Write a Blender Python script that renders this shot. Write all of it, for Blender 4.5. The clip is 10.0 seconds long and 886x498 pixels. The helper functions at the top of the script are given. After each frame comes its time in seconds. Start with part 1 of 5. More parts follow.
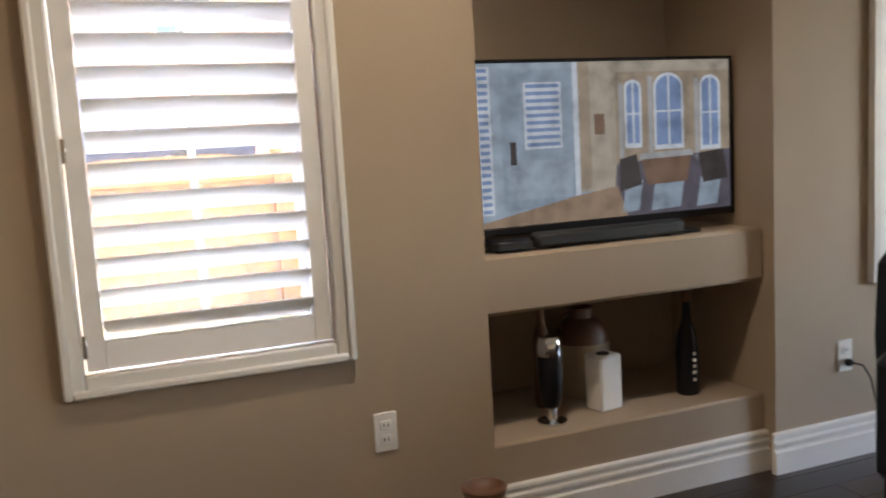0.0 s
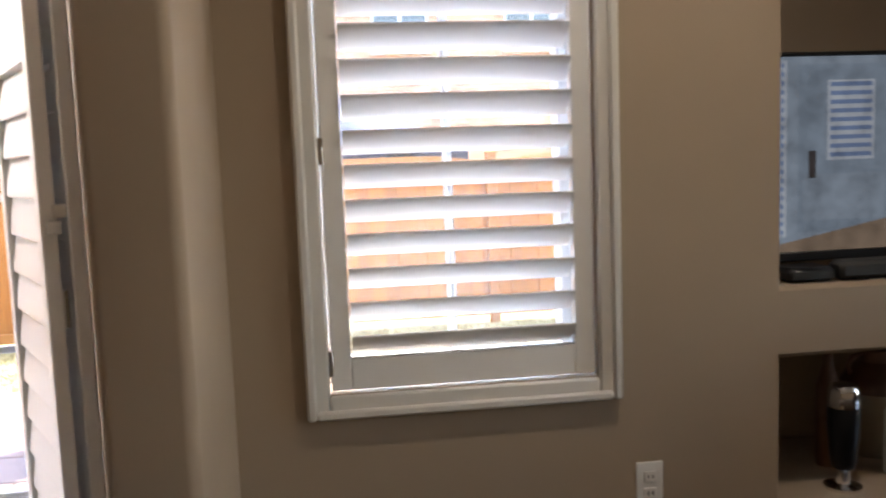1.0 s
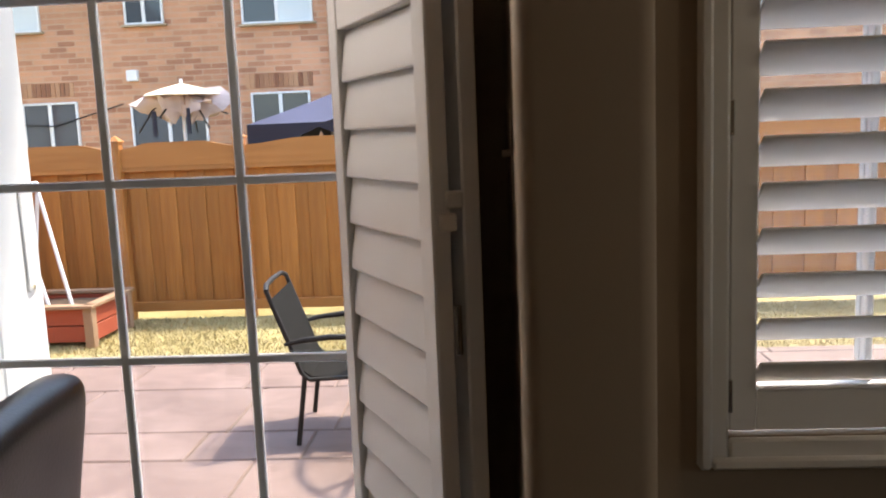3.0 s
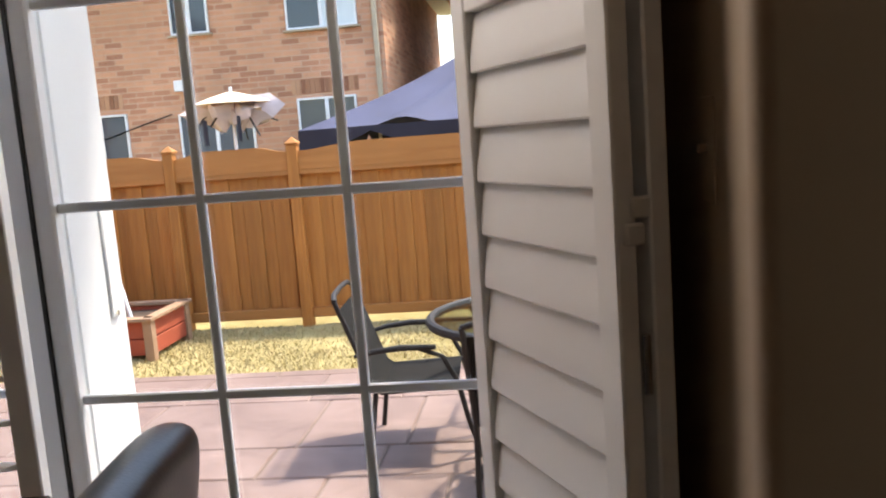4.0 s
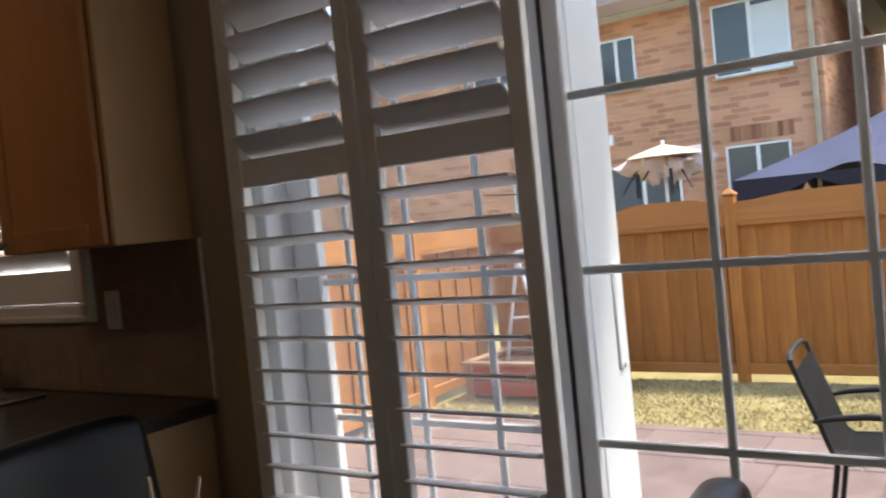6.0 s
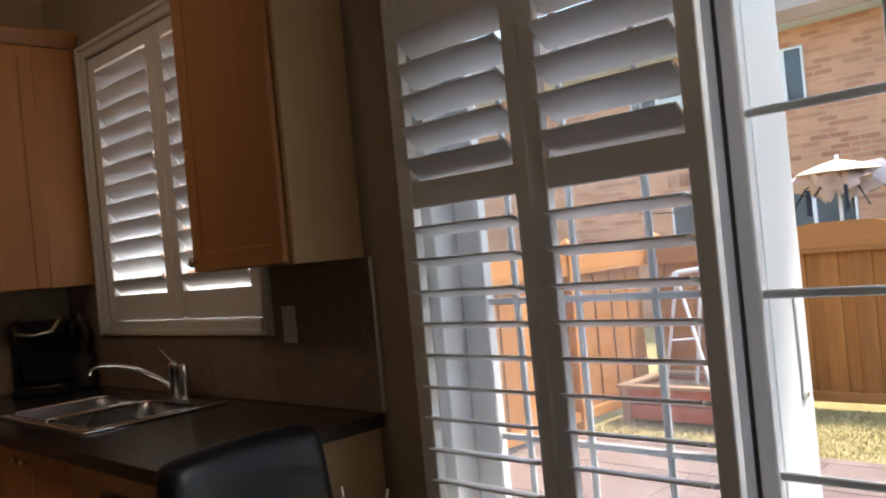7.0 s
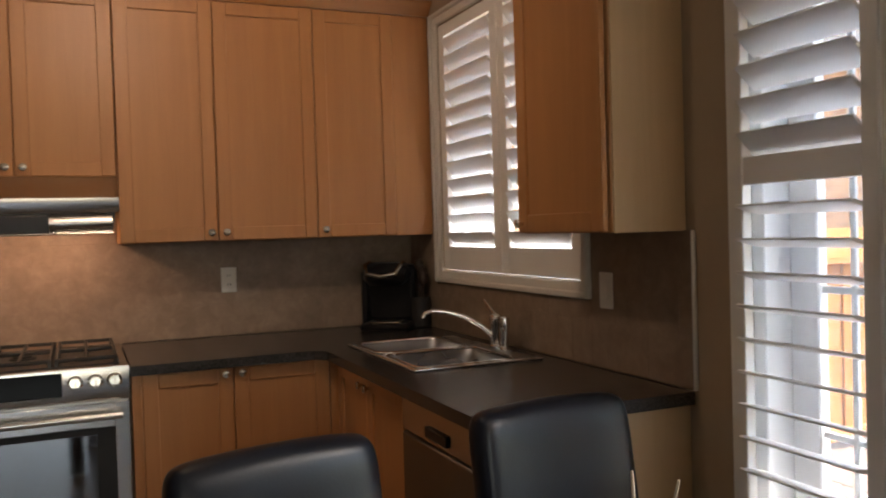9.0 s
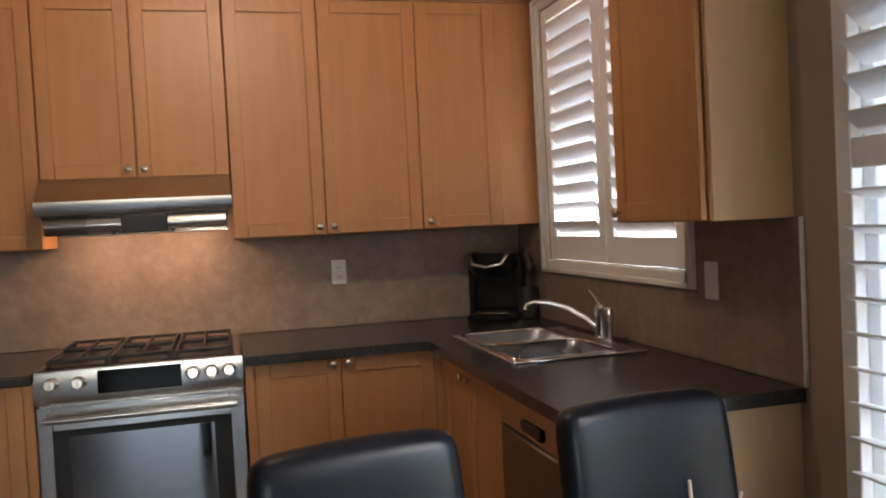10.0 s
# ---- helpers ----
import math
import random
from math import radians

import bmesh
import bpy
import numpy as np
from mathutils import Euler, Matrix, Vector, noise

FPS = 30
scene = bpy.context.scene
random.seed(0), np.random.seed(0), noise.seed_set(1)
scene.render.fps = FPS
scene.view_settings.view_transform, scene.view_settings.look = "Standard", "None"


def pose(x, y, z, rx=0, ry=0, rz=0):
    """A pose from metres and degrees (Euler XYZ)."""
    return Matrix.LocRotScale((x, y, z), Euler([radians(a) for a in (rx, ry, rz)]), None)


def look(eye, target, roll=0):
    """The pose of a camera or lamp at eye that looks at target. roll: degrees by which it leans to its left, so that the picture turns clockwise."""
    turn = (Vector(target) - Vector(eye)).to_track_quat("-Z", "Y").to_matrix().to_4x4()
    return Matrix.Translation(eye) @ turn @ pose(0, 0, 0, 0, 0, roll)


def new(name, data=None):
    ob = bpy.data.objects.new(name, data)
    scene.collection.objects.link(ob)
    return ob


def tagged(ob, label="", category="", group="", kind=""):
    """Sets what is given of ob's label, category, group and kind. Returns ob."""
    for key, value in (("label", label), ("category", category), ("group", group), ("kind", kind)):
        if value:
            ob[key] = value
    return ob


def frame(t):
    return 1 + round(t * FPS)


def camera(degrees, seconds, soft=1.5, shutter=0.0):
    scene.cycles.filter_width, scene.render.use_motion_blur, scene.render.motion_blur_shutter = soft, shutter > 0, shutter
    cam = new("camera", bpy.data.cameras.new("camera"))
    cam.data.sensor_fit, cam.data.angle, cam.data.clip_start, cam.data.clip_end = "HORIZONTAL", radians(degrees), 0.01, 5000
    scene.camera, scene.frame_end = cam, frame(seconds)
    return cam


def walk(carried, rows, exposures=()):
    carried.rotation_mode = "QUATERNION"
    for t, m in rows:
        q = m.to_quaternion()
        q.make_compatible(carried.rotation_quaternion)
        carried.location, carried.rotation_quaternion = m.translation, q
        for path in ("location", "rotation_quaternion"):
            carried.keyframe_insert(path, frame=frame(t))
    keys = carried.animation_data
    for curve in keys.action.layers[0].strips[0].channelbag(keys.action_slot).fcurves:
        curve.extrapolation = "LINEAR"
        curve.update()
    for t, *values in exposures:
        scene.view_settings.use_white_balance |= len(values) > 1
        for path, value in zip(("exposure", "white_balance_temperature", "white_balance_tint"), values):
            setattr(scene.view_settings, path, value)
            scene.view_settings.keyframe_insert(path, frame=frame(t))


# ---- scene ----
cam = camera(55.9, 10.0, 1.9, 0.25)
PATH = [
    (0, (0.009, 0.488, 1.256), (0.713, 2.344, 1.014), -3.3),
    (0.5, (-0.031, 0.638, 1.258), (0.459, 2.563, 1.029), -3.4),
    (1, (-0.105, 0.832, 1.269), (0.16, 2.803, 1.058), -2.1),
    (1.5, (-0.186, 0.97, 1.272), (-0.138, 2.96, 1.074), -1.7),
    (2, (-0.322, 1.102, 1.3), (-0.396, 3.091, 1.101), -3.0),
    (2.2, (-0.376, 1.148, 1.295), (-0.476, 3.137, 1.106), -3.3),
    (3.3, (-0.588, 1.366, 1.294), (-0.727, 3.338, 0.997), -2.0),
    (3.5, (-0.62, 1.41, 1.296), (-0.78, 3.381, 0.999), -2.3),
    (4, (-0.713, 1.491, 1.298), (-0.94, 3.46, 1.03), -4.3),
    (4.5, (-0.762, 1.505, 1.307), (-1.117, 3.46, 1.078), -4.6),
    (5, (-0.797, 1.463, 1.323), (-1.367, 3.37, 1.131), -4.7),
    (5.5, (-0.825, 1.405, 1.334), (-1.681, 3.208, 1.199), -5.3),
    (6, (-0.849, 1.336, 1.35), (-1.969, 2.992, 1.283), -5.7),
    (7.3, (-0.872, 1.276, 1.368), (-2.328, 2.65, 1.378), -5.0),
    (7.5, (-0.861, 1.249, 1.388), (-2.357, 2.576, 1.391), -4.6),
    (8, (-0.84, 1.206, 1.401), (-2.421, 2.431, 1.391), -4.0),
    (8.5, (-0.835, 1.191, 1.397), (-2.519, 2.269, 1.353), -2.8),
    (9, (-0.834, 1.309, 1.396), (-2.67, 2.103, 1.348), -1.7),
    (9.5, (-0.83, 1.418, 1.405), (-2.735, 2.026, 1.348), -2.2),
    (10, (-0.818, 1.414, 1.409), (-2.752, 1.919, 1.341), -2.9),
]

# ---- light ----
EXPOSURES = [
    (0.0, 4.6, 6450, 12), (0.5, 4.2, 6350, 12), (1.0, 3.9, 6400, 13), (1.5, 3.0, 6600, 12), (2.0, 2.65, 6850, 12), (2.2, 2.55, 6900, 13), (3.5, 2.25, 6950, 15),
    (4.5, 2.2, 6950, 15), (5.0, 2.0, 6750, 13), (5.5, 1.85, 6700, 13), (6.0, 1.92, 6650, 12), (7.5, 2.38, 6650, 11), (8.0, 2.62, 6750, 12), (8.5, 2.85, 6900, 13),
    (9.0, 3.15, 6750, 12), (9.5, 3.58, 6400, 11), (10.0, 3.62, 6100, 10)]
walk(cam, [(t, look(eye, target, roll)) for t, eye, target, roll in PATH], EXPOSURES)

SUN_FROM = Vector((0.36, 0.28, 0.89)).normalized()
world = bpy.data.worlds.new("sky")
scene.world = world
world.use_nodes = True
wn = world.node_tree.nodes
sky = wn.new("ShaderNodeTexSky")
sky.sky_type = 'NISHITA'
sky.sun_disc = False
sky.sun_elevation = math.asin(SUN_FROM.z)
sky.sun_rotation = math.atan2(SUN_FROM.x, SUN_FROM.y)
sky.air_density, sky.dust_density = 1.2, 2.0
world.node_tree.links.new(sky.outputs[0], wn["Background"].inputs[0])
wn["Background"].inputs[1].default_value = 0.15
sun_data = bpy.data.lights.new("sun", 'SUN')
sun_data.energy, sun_data.angle, sun_data.color = 1.75, radians(4.0), (1.0, 0.91, 0.78)
sun = new("sun", sun_data)
sun.matrix_world = look(SUN_FROM * 30, (0, 0, 0))


def area_light(name, eye, target, w, h, watts, colour):
    d = bpy.data.lights.new(name, 'AREA')
    d.shape, d.size, d.size_y, d.energy, d.color = 'RECTANGLE', w, h, watts, colour
    ob = new(name, d)
    ob.matrix_world = look(eye, target)
    return ob


# daylight through the east window
area_light("window_light_east", (5.92, 0.60, 1.50), (0.0, 1.0, 1.1), 1.8, 1.5, 1.4, (1.0, 0.93, 0.85))
# strip lamp added under the patio door's head to brighten the folded shutters
area_light("window_light_door", (-1.20, 2.895, 1.93), (-1.0, 1.9, 1.88), 0.70, 0.14, 2.7, (1.0, 0.90, 0.79))
# fill lamp added on the kitchen sill, hidden by the rail, brightens the louvers
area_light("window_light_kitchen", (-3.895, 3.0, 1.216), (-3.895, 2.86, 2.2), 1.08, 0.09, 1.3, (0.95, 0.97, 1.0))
# fill lamp added at the family-room ceiling to brighten the wall and wing
fill_lamp = area_light("family_fill_light", (0.72, 2.05, 2.722), (0.72, 2.05, 0.0), 0.11, 0.11, 0.62, (1.0, 0.87, 0.70))
fill_lamp.data.spread = radians(130)
# the two bulbs under the range hood and the kitchen ceiling lamp
for hy in (0.90, 1.25):
    area_light("hood_bulb_light", (-4.66, hy, 1.484), (-4.76, hy, 0.9), 0.06, 0.06, 0.20, (1.0, 0.61, 0.38))
area_light("ceiling_lamp_light", (-2.95, 1.40, 2.66), (-4.45, 1.55, 2.15), 0.16, 0.16, 1.45, (1.0, 0.77, 0.57))


# ---- geometry helpers ----
class Geo:
    """Collects faces; box, tube, lathe and prism add to it."""

    def __init__(self):
        self.v, self.f, self.m = [], [], []
        self.slot = 0

    def add(self, verts, faces):
        n = len(self.v)
        self.v += [tuple(p) for p in verts]
        self.f += [tuple(n + i for i in f) for f in faces]
        self.m += [self.slot] * len(faces)
        return self

    def box(self, x0, y0, z0, x1, y1, z1, c=0.0, m=None):
        lo, hi = (min(x0, x1), min(y0, y1), min(z0, z1)), (max(x0, x1), max(y0, y1), max(z0, z1))
        c = min(c, 0.45 * min(hi[i] - lo[i] for i in range(3)))
        if c <= 0:
            p = [((hi if i & 1 else lo)[0], (hi if i & 2 else lo)[1], (hi if i & 4 else lo)[2]) for i in range(8)]
            f = [(0, 2, 3, 1), (4, 5, 7, 6), (0, 1, 5, 4), (2, 6, 7, 3), (0, 4, 6, 2), (1, 3, 7, 5)]
        else:
            p, idx = [], {}
            for i in range(8):
                s = (i & 1, i >> 1 & 1, i >> 2 & 1)
                for a in range(3):
                    q = [(hi[k] if s[k] else lo[k]) - (0 if k == a else (c if s[k] else -c)) for k in range(3)]
                    idx[i, a] = len(p)
                    p.append(tuple(q))
            f = []
            for a in range(3):
                b, d = (a + 1) % 3, (a + 2) % 3
                for s in (0, 1):
                    cs = [(s << a) | (u << b) | (w << d) for u, w in ((0, 0), (1, 0), (1, 1), (0, 1))]
                    q = tuple(idx[k, a] for k in cs)
                    f.append(q if s else q[::-1])
                for u in (0, 1):
                    for w in (0, 1):
                        k0 = (u << b) | (w << d)
                        k1 = k0 | (1 << a)
                        q = (idx[k0, b], idx[k1, b], idx[k1, d], idx[k0, d])
                        f.append(q if u == w else q[::-1])
            for i in range(8):
                q = (idx[i, 0], idx[i, 1], idx[i, 2])
                f.append(q if bin(i).count("1") % 2 else q[::-1])
        if m is not None:
            p = [m @ Vector(q) for q in p]
        return self.add(p, f)

    def prism(self, outline, a0, a1, axis=1):
        """A closed outline (u, w) pushed from a0 to a1 along an axis; u, w are the other axes in order."""
        n = len(outline)
        o = [i for i in range(3) if i != axis]
        p = []
        for a in (a0, a1):
            for u, w in outline:
                q = [0, 0, 0]
                q[axis], q[o[0]], q[o[1]] = a, u, w
                p.append(tuple(q))
        f = [tuple(range(n)), tuple(range(2 * n - 1, n - 1, -1))]
        f += [(i, i + n, (i + 1) % n + n, (i + 1) % n) for i in range(n)]
        return self.add(p, f)

    def tube(self, points, r, n=10, caps=True):
        pts = [Vector(p) for p in points]
        rs = r if isinstance(r, (list, tuple)) else [r] * len(pts)
        p, f, side = [], [], None
        for i, q in enumerate(pts):
            d = (pts[min(i + 1, len(pts) - 1)] - pts[max(i - 1, 0)]).normalized()
            if side is None:
                side = d.cross(Vector((0, 0, 1)) if abs(d.z) < 0.9 else Vector((1, 0, 0))).normalized()
            else:
                side = (side - d * side.dot(d)).normalized()
            up = d.cross(side)
            for k in range(n):
                a = 2 * math.pi * k / n
                p.append(q + (side * math.cos(a) + up * math.sin(a)) * rs[i])
        for i in range(len(pts) - 1):
            for k in range(n):
                f.append((i * n + k, i * n + (k + 1) % n, (i + 1) * n + (k + 1) % n, (i + 1) * n + k))
        if caps:
            f.append(tuple(range(n))[::-1])
            f.append(tuple((len(pts) - 1) * n + k for k in range(n)))
        return self.add(p, f)

    def lathe(self, profile, n=28, at=(0, 0, 0), m=None):
        p, f = [], []
        for r, z in profile:
            for k in range(n):
                a = 2 * math.pi * k / n
                p.append(Vector((at[0] + r * math.cos(a), at[1] + r * math.sin(a), at[2] + z)))
        for i in range(len(profile) - 1):
            for k in range(n):
                f.append((i * n + k, i * n + (k + 1) % n, (i + 1) * n + (k + 1) % n, (i + 1) * n + k))
        f.append(tuple(range(n))[::-1])
        f.append(tuple((len(profile) - 1) * n + k for k in range(n)))
        if m is not None:
            p = [m @ q for q in p]
        return self.add(p, f)

    def mesh(self, name, mats, smooth=False):
        me = bpy.data.meshes.new(name)
        me.from_pydata(self.v, [], self.f)
        for mt in (mats if isinstance(mats, (list, tuple)) else [mats]):
            me.materials.append(mt)
        if len(me.materials) > 1:
            me.polygons.foreach_set("material_index", self.m)
        bm = bmesh.new()
        bm.from_mesh(me)
        bmesh.ops.recalc_face_normals(bm, faces=bm.faces)
        bm.to_mesh(me)
        bm.free()
        if smooth:
            me.polygons.foreach_set("use_smooth", [True] * len(me.polygons))
            me.set_sharp_from_angle(angle=radians(40))
        return me


def thing(name, label, category, m=None, group="", kind=""):
    ob = new(name)
    ob.empty_display_size = 0.1
    if m is not None:
        ob.matrix_basis = m
    return tagged(ob, label, category, group, kind)


def part(name, geo, material, parent, label="", m=None, smooth=True):
    me = geo if isinstance(geo, bpy.types.Mesh) else geo.mesh(name, material, smooth)
    ob = new(name, me)
    ob.parent = parent
    if m is not None:
        ob.matrix_basis = m
    if label:
        tagged(ob, label)
    return ob


def solid(name, geo, material, label, category, kind="", group="", m=None, smooth=True):
    ob = new(name, geo.mesh(name, material, smooth))
    if m is not None:
        ob.matrix_basis = m
    return tagged(ob, label, category, group, kind)


# ---- materials ----
class Nodes:
    def __init__(self, name):
        self.mat = bpy.data.materials.new(name)
        self.mat.use_nodes = True
        self.t = self.mat.node_tree
        self.b = self.t.nodes["Principled BSDF"]
        self.co = self.t.nodes.new("ShaderNodeTexCoord").outputs["Object"]

    def node(self, kind, **vals):
        n = self.t.nodes.new(kind)
        for k, v in vals.items():
            n.inputs[k].default_value = v
        return n

    def link(self, a, b):
        self.t.links.new(a, b)

    def scaled(self, s):
        n = self.node("ShaderNodeMapping")
        n.inputs["Scale"].default_value = s
        self.link(self.co, n.inputs["Vector"])
        return n.outputs[0]

    def noise(self, scale, detail=4.0, vec=None, rough=0.55, w=0.0):
        n = self.node("ShaderNodeTexNoise", Scale=scale, Detail=detail, Roughness=rough, Distortion=w)
        self.link(vec or self.co, n.inputs["Vector"])
        return n.outputs["Fac"]

    def ramp(self, fac, stops):
        n = self.t.nodes.new("ShaderNodeValToRGB")
        e = n.color_ramp.elements
        while len(e) < len(stops):
            e.new(0.5)
        for i, (p, c) in enumerate(stops):
            e[i].position, e[i].color = p, (*c, 1)
        self.link(fac, n.inputs[0])
        return n.outputs[0]

    def mix(self, a, b, fac, mode='MIX'):
        n = self.t.nodes.new("ShaderNodeMix")
        n.data_type, n.blend_type = 'RGBA', mode
        for v, i in ((fac, 0), (a, 6), (b, 7)):
            if isinstance(v, (int, float)):
                n.inputs[i].default_value = v
            elif isinstance(v, tuple):
                n.inputs[i].default_value = (*v, 1)
            else:
                self.link(v, n.inputs[i])
        return n.outputs[2]

    def bump(self, height, strength=0.2, dist=0.005):
        n = self.node("ShaderNodeBump", Strength=strength, Distance=dist)
        self.link(height, n.inputs["Height"])
        self.link(n.outputs[0], self.b.inputs["Normal"])

    def done(self, colour=None, rough=0.5, metal=0.0, spec=None):
        if isinstance(colour, tuple):
            self.b.inputs["Base Color"].default_value = (*colour, 1)
        elif colour is not None:
            self.link(colour, self.b.inputs["Base Color"])
        if isinstance(rough, (int, float)):
            self.b.inputs["Roughness"].default_value = rough
        else:
            self.link(rough, self.b.inputs["Roughness"])
        self.b.inputs["Metallic"].default_value = metal
        if spec is not None:
            self.b.inputs["Specular IOR Level"].default_value = spec
        return self.mat


def shade(c, k):
    return tuple(min(1.0, x * k) for x in c)


def painted(name, c, rough=0.55, grain=220.0, relief=0.08, vary=0.06):
    n = Nodes(name)
    big = n.noise(1.3, 3)
    col = n.ramp(big, [(0.3, shade(c, 1 - vary)), (0.7, shade(c, 1 + vary))])
    n.bump(n.noise(grain, 2), relief, 0.002)
    r = n.t.nodes.new("ShaderNodeMapRange")
    r.inputs[3].default_value, r.inputs[4].default_value = rough - 0.06, rough + 0.08
    n.link(n.noise(9.0, 3), r.inputs[0])
    return n.done(col, r.outputs[0])


def woody(name, c0, c1, along=2, rough=0.38, fine=1.0, by_piece=0.0):
    n = Nodes(name)
    s = [22.0 * fine] * 3
    s[along] = 1.3 * fine
    v = n.scaled(tuple(s))
    g = n.noise(1.0, 6, v, 0.6, 0.8)
    g2 = n.noise(0.6, 3)
    col = n.ramp(g, [(0.25, c0), (0.75, c1)])
    col = n.mix(col, n.ramp(g2, [(0.3, shade(c0, 0.8)), (0.7, shade(c1, 1.1))]), 0.35)
    if by_piece:
        inf = n.t.nodes.new("ShaderNodeObjectInfo")
        hs = n.node("ShaderNodeHueSaturation")
        r = n.t.nodes.new("ShaderNodeMapRange")
        r.inputs[3].default_value, r.inputs[4].default_value = 1 - by_piece, 1 + by_piece
        n.link(inf.outputs["Random"], r.inputs[0])
        n.link(r.outputs[0], hs.inputs["Value"])
        n.link(col, hs.inputs["Color"])
        col = hs.outputs[0]
    n.bump(g, 0.12, 0.003)
    return n.done(col, rough)


def metal(name, c, rough=0.25, brushed=None):
    n = Nodes(name)
    if brushed is not None:
        s = [240.0] * 3
        s[brushed] = 3.0
        g = n.noise(1.0, 3, n.scaled(tuple(s)))
        n.bump(g, 0.02, 0.0005)
    r = n.t.nodes.new("ShaderNodeMapRange")
    r.inputs[3].default_value, r.inputs[4].default_value = rough * 0.75, rough * 1.35
    n.link(n.noise(3, 2), r.inputs[0])
    return n.done(c, r.outputs[0], 1.0)


def plain(name, c, rough=0.5, relief=0.05, scale=60.0, vary=0.12, metallic=0.0, spec=None):
    n = Nodes(name)
    g = n.noise(scale, 3)
    col = n.ramp(n.noise(scale * 0.12, 3), [(0.3, shade(c, 1 - vary)), (0.7, shade(c, 1 + vary))])
    n.bump(g, relief, 0.002)
    return n.done(col, rough, metallic, spec)


def glow(name, c, strength):
    n = Nodes(name)
    n.b.inputs["Emission Color"].default_value = (*c, 1)
    n.b.inputs["Emission Strength"].default_value = strength
    return n.done((0.01, 0.01, 0.01), 0.6, 0.0, 0.1)


def screen_light(name, c, strength):
    n = Nodes(name)
    a = n.ramp(n.noise(12.0, 5, None, 0.6), [(0.28, shade(c, 0.6)), (0.5, c), (0.75, shade(c, 1.3))])
    n.link(a, n.b.inputs["Emission Color"])
    n.b.inputs["Emission Strength"].default_value = strength
    return n.done((0.01, 0.01, 0.01), 0.5, 0.0, 0.1)


def leather(name, c):
    n = Nodes(name)
    vo = n.node("ShaderNodeTexVoronoi", Scale=190.0)
    n.link(n.co, vo.inputs["Vector"])
    soft = n.noise(7.0, 4)
    add = n.t.nodes.new("ShaderNodeMath")
    add.operation = 'MULTIPLY_ADD'
    n.link(soft, add.inputs[0])
    add.inputs[1].default_value = 0.3
    n.link(vo.outputs["Distance"], add.inputs[2])
    n.bump(add.outputs[0], 0.05, 0.003)
    r = n.t.nodes.new("ShaderNodeMapRange")
    r.inputs[3].default_value, r.inputs[4].default_value = 0.28, 0.36
    n.link(n.noise(4, 2), r.inputs[0])
    return n.done(n.ramp(n.noise(3, 2), [(0.3, shade(c, 0.9)), (0.7, shade(c, 1.1))]), r.outputs[0], 0.0, 0.36)


def brick(name, axis):
    n = Nodes(name)
    sep = n.t.nodes.new("ShaderNodeSeparateXYZ")
    com = n.t.nodes.new("ShaderNodeCombineXYZ")
    n.link(n.co, sep.inputs[0])
    n.link(sep.outputs[axis], com.inputs[0])
    n.link(sep.outputs[2], com.inputs[1])
    bt = n.node("ShaderNodeTexBrick", Scale=1.0)
    bt.inputs["Brick Width"].default_value = 0.30
    bt.inputs["Row Height"].default_value = 0.092
    bt.inputs["Mortar Size"].default_value = 0.010
    bt.inputs["Mortar Smooth"].default_value = 0.2
    bt.inputs["Bias"].default_value = -0.38
    bt.inputs["Color1"].default_value = (0.60, 0.325, 0.20, 1)
    bt.inputs["Color2"].default_value = (0.27, 0.10, 0.06, 1)
    bt.inputs["Mortar"].default_value = (0.54, 0.37, 0.26, 1)
    n.link(com.outputs[0], bt.inputs["Vector"])
    st = n.ramp(n.noise(0.9, 5), [(0.3, (0.78, 0.74, 0.70)), (0.7, (1.12, 1.05, 1.0))])
    col = n.mix(bt.outputs["Color"], st, 1.0, 'MULTIPLY')
    n.bump(bt.outputs["Fac"], -0.6, 0.01)
    return n.done(col, 0.85)


WALL = painted("taupe_wall_paint", (0.388, 0.299, 0.211), 0.6)
CEIL = painted("ceiling_paint", (0.72, 0.69, 0.62), 0.7, 90, 0.3)
TRIM = painted("white_trim_paint", (0.74, 0.71, 0.66), 0.38, 120, 0.03, 0.03)
SHUT = painted("white_shutter_paint", (0.86, 0.84, 0.81), 0.42, 120, 0.03, 0.03)
VINYL = painted("white_vinyl", (0.74, 0.75, 0.76), 0.32, 60, 0.02, 0.03)
MUNTIN = painted("pale_grey_muntin", (0.70, 0.73, 0.75), 0.35, 60, 0.02, 0.04)
MAPLE = woody("honey_maple", (0.41, 0.180, 0.067), (0.52, 0.245, 0.094), 2, 0.42)
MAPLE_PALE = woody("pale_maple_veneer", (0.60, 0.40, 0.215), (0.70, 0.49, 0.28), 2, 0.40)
MAPLE_H = woody("honey_maple_level", (0.40, 0.180, 0.067), (0.50, 0.245, 0.094), 1, 0.33)
FLOORW = woody("dark_floor_wood", (0.018, 0.010, 0.006), (0.040, 0.021, 0.012), 0, 0.36, 1.0, 0.25)
STEEL = metal("brushed_steel", (0.52, 0.50, 0.48), 0.22, 1)
STEEL_DARK = metal("dark_steel", (0.26, 0.25, 0.24), 0.3, 0)
CHROME = metal("chrome", (0.78, 0.78, 0.78), 0.09)
NICKEL = metal("satin_nickel", (0.66, 0.63, 0.58), 0.22)
IRON = plain("cast_iron", (0.018, 0.017, 0.016), 0.5, 0.3, 120)
BLACKP = plain("black_plastic", (0.010, 0.010, 0.012), 0.28, 0.03, 80, 0.12, 0.0, 0.3)
BLACKM = plain("black_matte", (0.015, 0.015, 0.016), 0.6, 0.08, 80)
LEATHER = leather("black_leather", (0.009, 0.011, 0.018))
